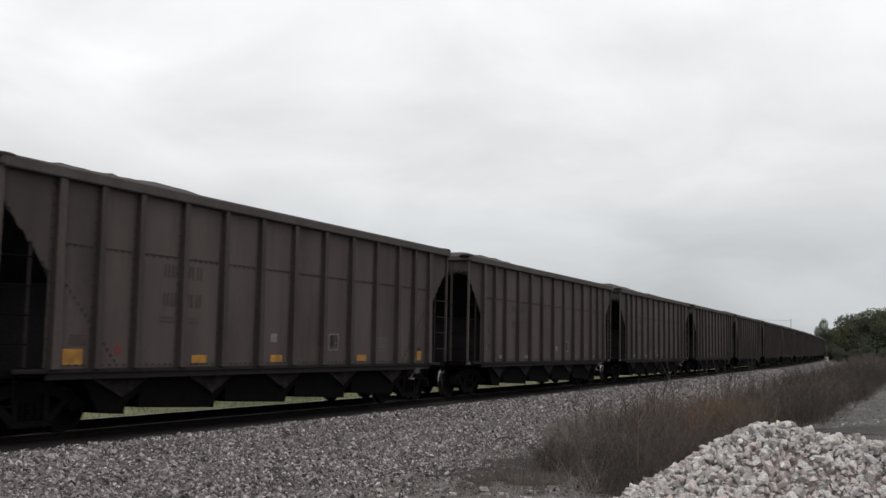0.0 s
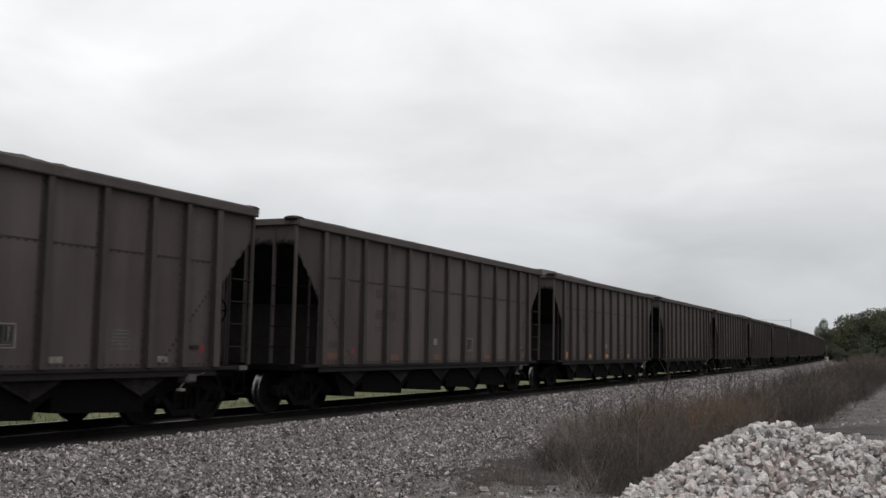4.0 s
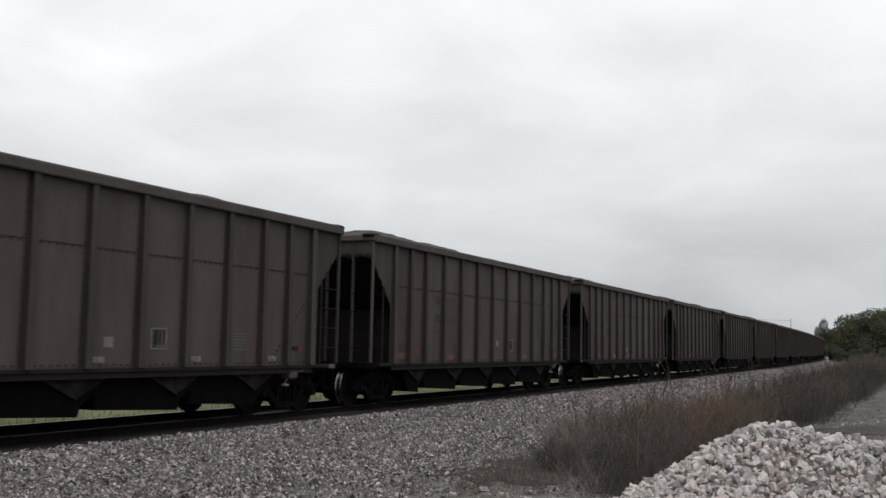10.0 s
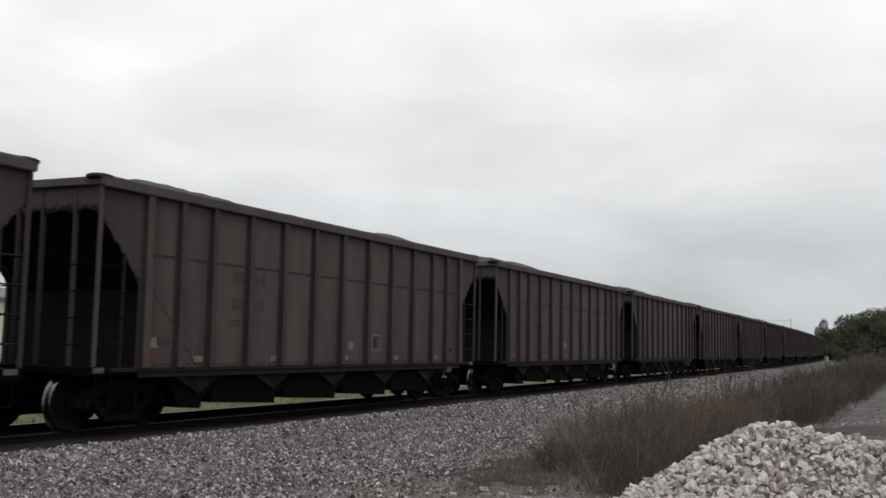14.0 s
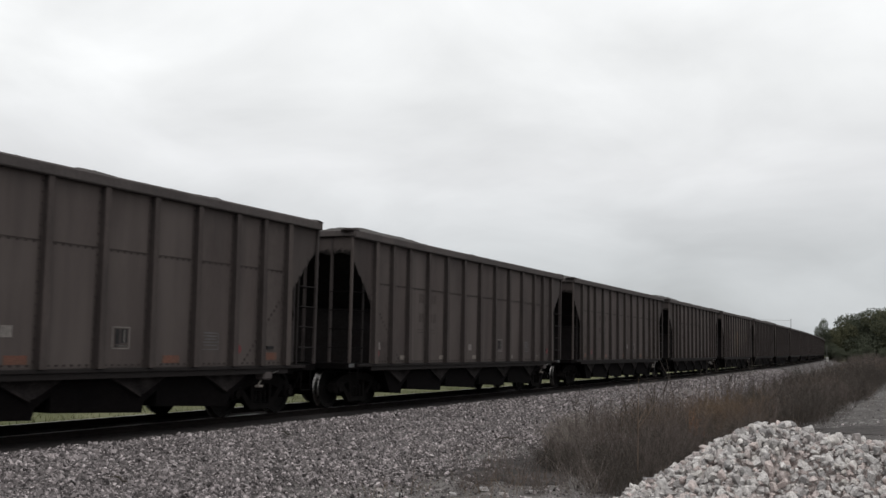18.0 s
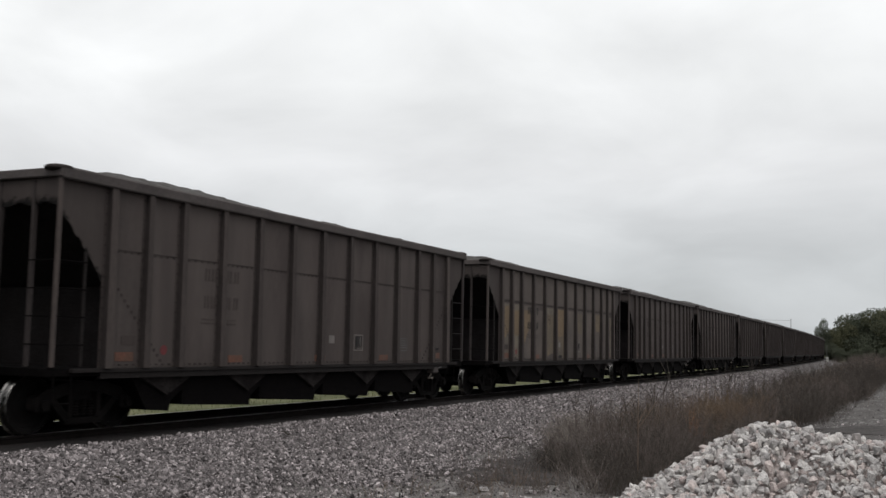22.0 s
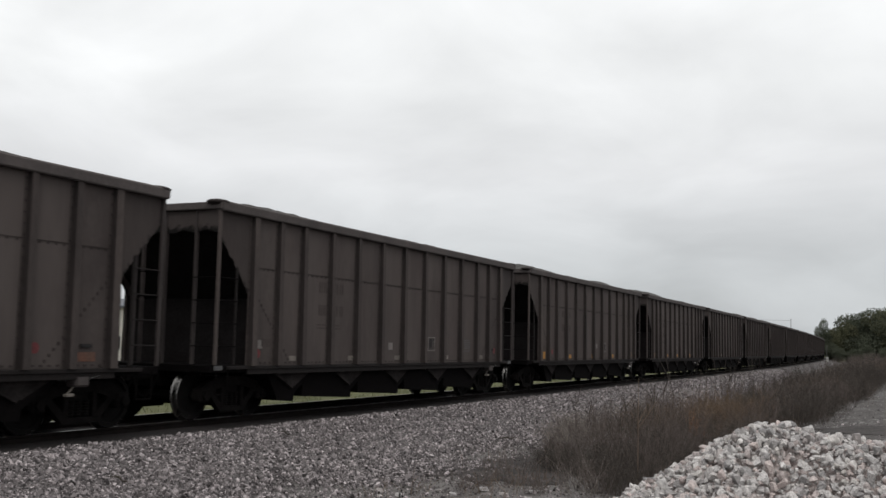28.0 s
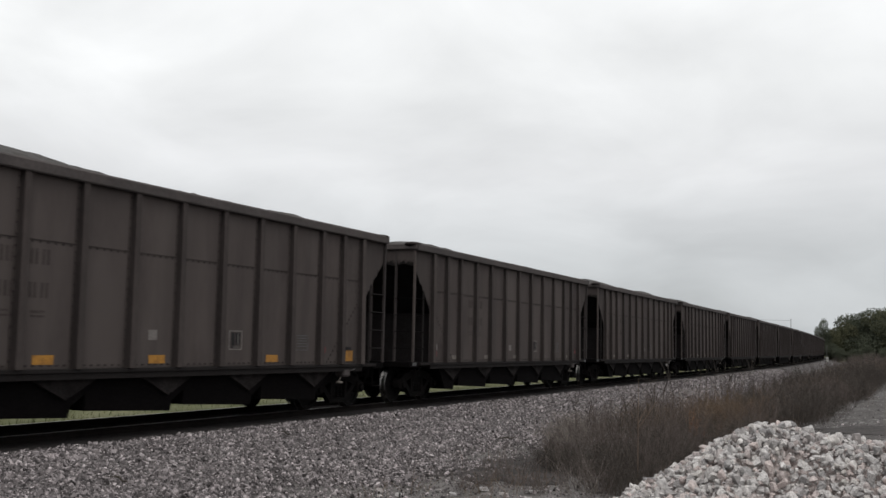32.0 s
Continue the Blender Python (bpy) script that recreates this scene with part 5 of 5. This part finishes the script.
    # tall single stalks
    for j in range(52):
        y = rng.uniform(21, 52)
        x = -6.0 + rng.normal(0, 0.5)
        v, f = stems(1, rng, rng.uniform(1.4, 2.15), 0.1, 0.06, 0.017, 3, 0.12)
        o = new("dead_stalk", mesh_from("dead_stalk", v, f, DARK))
        o.location = (x, y, float(ground_z(x, y)))
        tagged(o, "tall thin dead weed stalk standing in brush", "weed", group="dead stalks")
    v, f = [], []
    base = 0
    for j in range(120):
        y = rng.uniform(10, 60)
        x = rng.uniform(-7.3, -3.6)
        a, b = stems(10, rng, 0.45, 0.14, 0.5, 0.004, 1)
        a = a + [x, y, float(ground_z(x, y))]
        v.append(a)
        f.append(b + base)
        base += len(a)
    # the field beyond the track
    n = 9000
    y = 9 * np.exp(rng.random(n) * math.log(70 / 9))
    x = track_x(y) - 3.4 - 16 * rng.random(n) ** 1.6
    h = rng.uniform(0.06, 0.22, n)
    p = np.stack([x, y, ground_z(x, y) - 0.03], -1)
    a = rng.uniform(0, 6.28, n)
    w = np.stack([np.cos(a), np.sin(a), np.zeros(n)], -1) * 0.012
    tip = p + np.stack([rng.normal(0, 0.07, n), rng.normal(0, 0.07, n), h], -1)
    q = np.stack([p - w, p + w, tip], 1)
    field = new("field_grass", mesh_from("field_grass", q.reshape(-1, 3), np.arange(n * 3).reshape(n, 3), BLADE, True))
    tagged(field, "short yellow-green grass in the field beyond the track", "grass", kind="stuff")
    g = new("dry_grass", mesh_from("dry_grass", np.concatenate(v), np.concatenate(f), STRAW))
    tagged(g, "dry brown grass tufts in the ditch", "grass", kind="stuff")


build_brush()


# ---- trees ----


def tree_kind(seed, h):
    rng = np.random.default_rng(seed)
    tree = new("tree")
    bm = bmesh.new()
    pts = [Vector((0.12 * rng.normal() * k, 0.12 * rng.normal() * k, h * 0.16 * k)) for k in range(5)]
    for k in range(4):
        rod(bm, pts[k], pts[k + 1], 0.26 * h / 10 * (1 - 0.19 * k), 8, 0.26 * h / 10 * (1 - 0.19 * (k + 1)))
    tips = []
    for k in range(15):
        a = 2.4 * k + rng.uniform(-0.4, 0.4)
        z0 = pts[1] + (pts[4] - pts[1]) * rng.uniform(-0.25, 1.0)
        tip = z0 + Vector((math.cos(a), math.sin(a), rng.uniform(0.35, 1.1))) * h * rng.uniform(0.16, 0.30)
        rod(bm, z0, tip, 0.07 * h / 10, 5, 0.02)
        tips.append(tip)
    part("trunk", bm, BARK, tree)
    V, F = [], []
    n = 0
    for tip in tips + [pts[4] + Vector((0, 0, h * 0.2)), pts[4], pts[3]]:
        r = h * rng.uniform(0.13, 0.20)
        m = 640
        d = rng.normal(size=(m, 3))
        d /= np.linalg.norm(d, axis=1, keepdims=True)
        c = np.array(tip) + d * (r * rng.uniform(0.35, 1.08, m) ** 0.5)[:, None] * [1.15, 1.15, 0.85]
        s = rng.uniform(0.08, 0.18, m) * h / 10
        R = turns(m, rng)
        q = np.array([[-1, -0.6, 0], [0.1, -0.8, 0.25], [1, 0.1, 0], [-0.1, 0.8, 0.2]])
        v = np.einsum("nij,vj->nvi", R, q) * s[:, None, None] + c[:, None]
        V.append(v.reshape(-1, 3))
        F.append(np.arange(m * 4).reshape(m, 4) + n)
        n += m * 4
    crown = new("crown", mesh_from("crown", np.concatenate(V), np.concatenate(F), TURNING if seed == 3 else LEAF))
    crown.parent = tree
    return tree


def build_trees():
    rng = random.Random(4)
    kinds = [tree_kind(s, h) for s, h in ((1, 11), (2, 9.5), (3, 12.5), (4, 8.0))]
    heights = (11, 9.5, 12.5, 8.0)
    # the edge of the wood, from the lone tree beside the track outwards: place and height
    edge = ((-20.6, 240, 9.2), (-17.4, 243, 8.8), (-15.4, 237, 9.6), (-13.2, 240, 11.4), (-11.2, 236, 12.0), (-8.9, 240, 12.4), (-6.3, 237, 12.8), (-3.4, 241, 13.0), (-0.5, 236, 12.8), (2.5, 240, 13.2), (5.5, 238, 12.8), (-18.9, 245, 7.0))
    slim = {0: 0.50, 1: 0.85, 2: 0.88, 11: 0.5}
    spots = []
    for j, (x, y, h) in enumerate(edge):
        spots.append((x, y, h / (1.06 * heights[j % 4])))
    for k in range(10):
        x = -13.0 + 2.1 * k + rng.uniform(-0.8, 0.8)
        j = len(spots)
        spots.append((x, 256 + rng.uniform(-6, 10), (9.4 + 3.2 * min(1, max(0, (x + 16) / 9))) / (1.06 * heights[j % 4])))
    for k in range(5):
        spots.append((-24 + 6 * k + rng.uniform(-2, 2), 330 + rng.uniform(-20, 20), 0.75 + rng.uniform(-0.1, 0.1)))
    # low growth at the foot of the trees
    for k in range(22):
        spots.append((-19.8 + 1.0 * k + rng.uniform(-0.5, 0.5), 226 + rng.uniform(-5, 5), rng.uniform(0.24, 0.36)))
    for j, (x, y, s) in enumerate(spots):
        src = kinds[j % 4 if j < 26 else (0, 1, 3)[j % 3]]
        m = Matrix.Translation((x, y, float(ground_z(x, y)) - 0.1)) @ Euler((0, 0, rng.uniform(0, 6.28))).to_matrix().to_4x4()
        if j < 4:
            t = src
            t.matrix_basis = m
        else:
            t = copy_thing(src, m)
        t.scale = (s * slim.get(j, 1), s * slim.get(j, 1), s)
        tagged(t, "broad green deciduous tree in a far tree line", "tree", group="far tree line")


build_trees()


# ---- behind the track ----


def build_shed(name, x, y, w, d, h, turn, label):
    shed = new(name)
    z = float(ground_z(x, y))
    shed.matrix_basis = pose(x, y, z, 0, 0, turn)
    tagged(shed, label, "building")
    for sx in (-1, 1):
        part("wall", box(bmesh.new(), min(sx * w / 2, sx * (w / 2 - 0.15)), max(sx * w / 2, sx * (w / 2 - 0.15)), -d / 2, d / 2, -0.2, h), WALL, shed)
        part("wall", box(bmesh.new(), -w / 2 + 0.15, w / 2 - 0.15, min(sx * d / 2, sx * (d / 2 - 0.15)), max(sx * d / 2, sx * (d / 2 - 0.15)), -0.2, h), WALL, shed)
    bm = prism(bmesh.new(), [(-w / 2 - 0.4, h - 0.02), (0, h + w * 0.075), (w / 2 + 0.4, h - 0.02), (w / 2 + 0.4, h - 0.2), (0, h + w * 0.075 - 0.2), (-w / 2 - 0.4, h - 0.2)], 1, -d / 2 - 0.4, d / 2 + 0.4)
    part("roof", bm, ROOF, shed)
    for k in range(int(d / 5)):
        yy = -d / 2 + 2.5 + 5 * k
        win = part("window", box(bmesh.new(), w / 2, w / 2 + 0.04, yy - 0.55, yy + 0.55, 1.0, 2.1), METAL, shed)
        part("pane", box(bmesh.new(), w / 2 + 0.041, w / 2 + 0.05, yy - 0.47, yy + 0.47, 1.08, 2.02), GLASS, win)
    part("door", box(bmesh.new(), w / 2, w / 2 + 0.05, -0.5, 0.5, 0.0, 2.05), METAL, shed)
    return shed


build_shed("warehouse", -62, 45, 14, 46, 4.5, 8, "long low cream warehouse with a blue-grey roof")


def build_gantry():
    g = new("sign_gantry")
    g.matrix_basis = pose(-17.15, 150, -0.9, 0, 0, 12)
    tagged(g, "thin grey pole with a long arm beyond the track", "pole")
    part("pole", rod(bmesh.new(), (0, 0, 0), (0, 0, 7.0), 0.05, 8, 0.04), METAL, g)
    part("arm", rod(bmesh.new(), (0, 0, 6.7), (-8.8, 0, 6.80), 0.016, 6), METAL, g)


build_gantry()


def build_cabinet():
    c = new("signal_cabinet")
    c.matrix_basis = pose(-15.7, 190, float(ground_z(-15.7, 190)), 0, 0, 10)
    tagged(c, "small white trackside signal cabinet", "cabinet")
    part("body", box(bmesh.new(), -0.19, 0.19, -0.2, 0.2, 0.0, 0.78, 0.02), CABINET, c)
    part("roof", box(bmesh.new(), -0.23, 0.23, -0.24, 0.24, 0.78, 0.84, 0.02), CABINET, c)
    part("door", box(bmesh.new(), -0.15, 0.15, -0.225, -0.201, 0.08, 0.72, 0.01), CABINET, c)


build_cabinet()


def build_marker():
    g = new("marker_post")
    g.matrix_basis = pose(-15.85, 191, float(ground_z(-15.85, 191)))
    tagged(g, "slim pale grey marker post beside the track", "post")
    part("post", rod(bmesh.new(), (0, 0, -0.1), (0, 0, 2.9), 0.045, 8, 0.04), POSTGREY, g)
    part("plate", box(bmesh.new(), -0.08, 0.08, -0.06, -0.045, 2.05, 2.38, 0.005), POSTGREY, g)


build_marker()
CARS = build_train()


def motions():
    """The train rolls towards the camera; its wheels turn with it."""
    spin = [(k / FPS, travelled(k / FPS) / WHEEL_R) for k in range(0, 32 * FPS + 1)]
    for w, y in WHEELS:
        walk(w, [(t, Matrix.Translation((0, y, WHEEL_R)) @ Matrix.Rotation(a % (2 * math.pi), 4, "X")) for t, a in spin])
    for k, car in CARS:
        rows = []
        for j in range(33):
            x, y, a = along(FIRST_Y + PITCH_Y * k + SLACK.get(k, 0.0) - travelled(j))
            rows.append((float(j), pose(x, y, 0, 0, 0, math.degrees(a))))
        walk(car, rows)
        # alike wheelsets roll alike, so they share the keys
        for o in car.children_recursive:
            if o.name.startswith("wheelset") and o.animation_data is None:
                src = WHEELS[0 if o.location.y < 0 else 1][0].animation_data
                o.rotation_mode = "QUATERNION"
                o.animation_data_create()
                o.animation_data.action = src.action
                o.animation_data.action_slot = src.action_slot


motions()
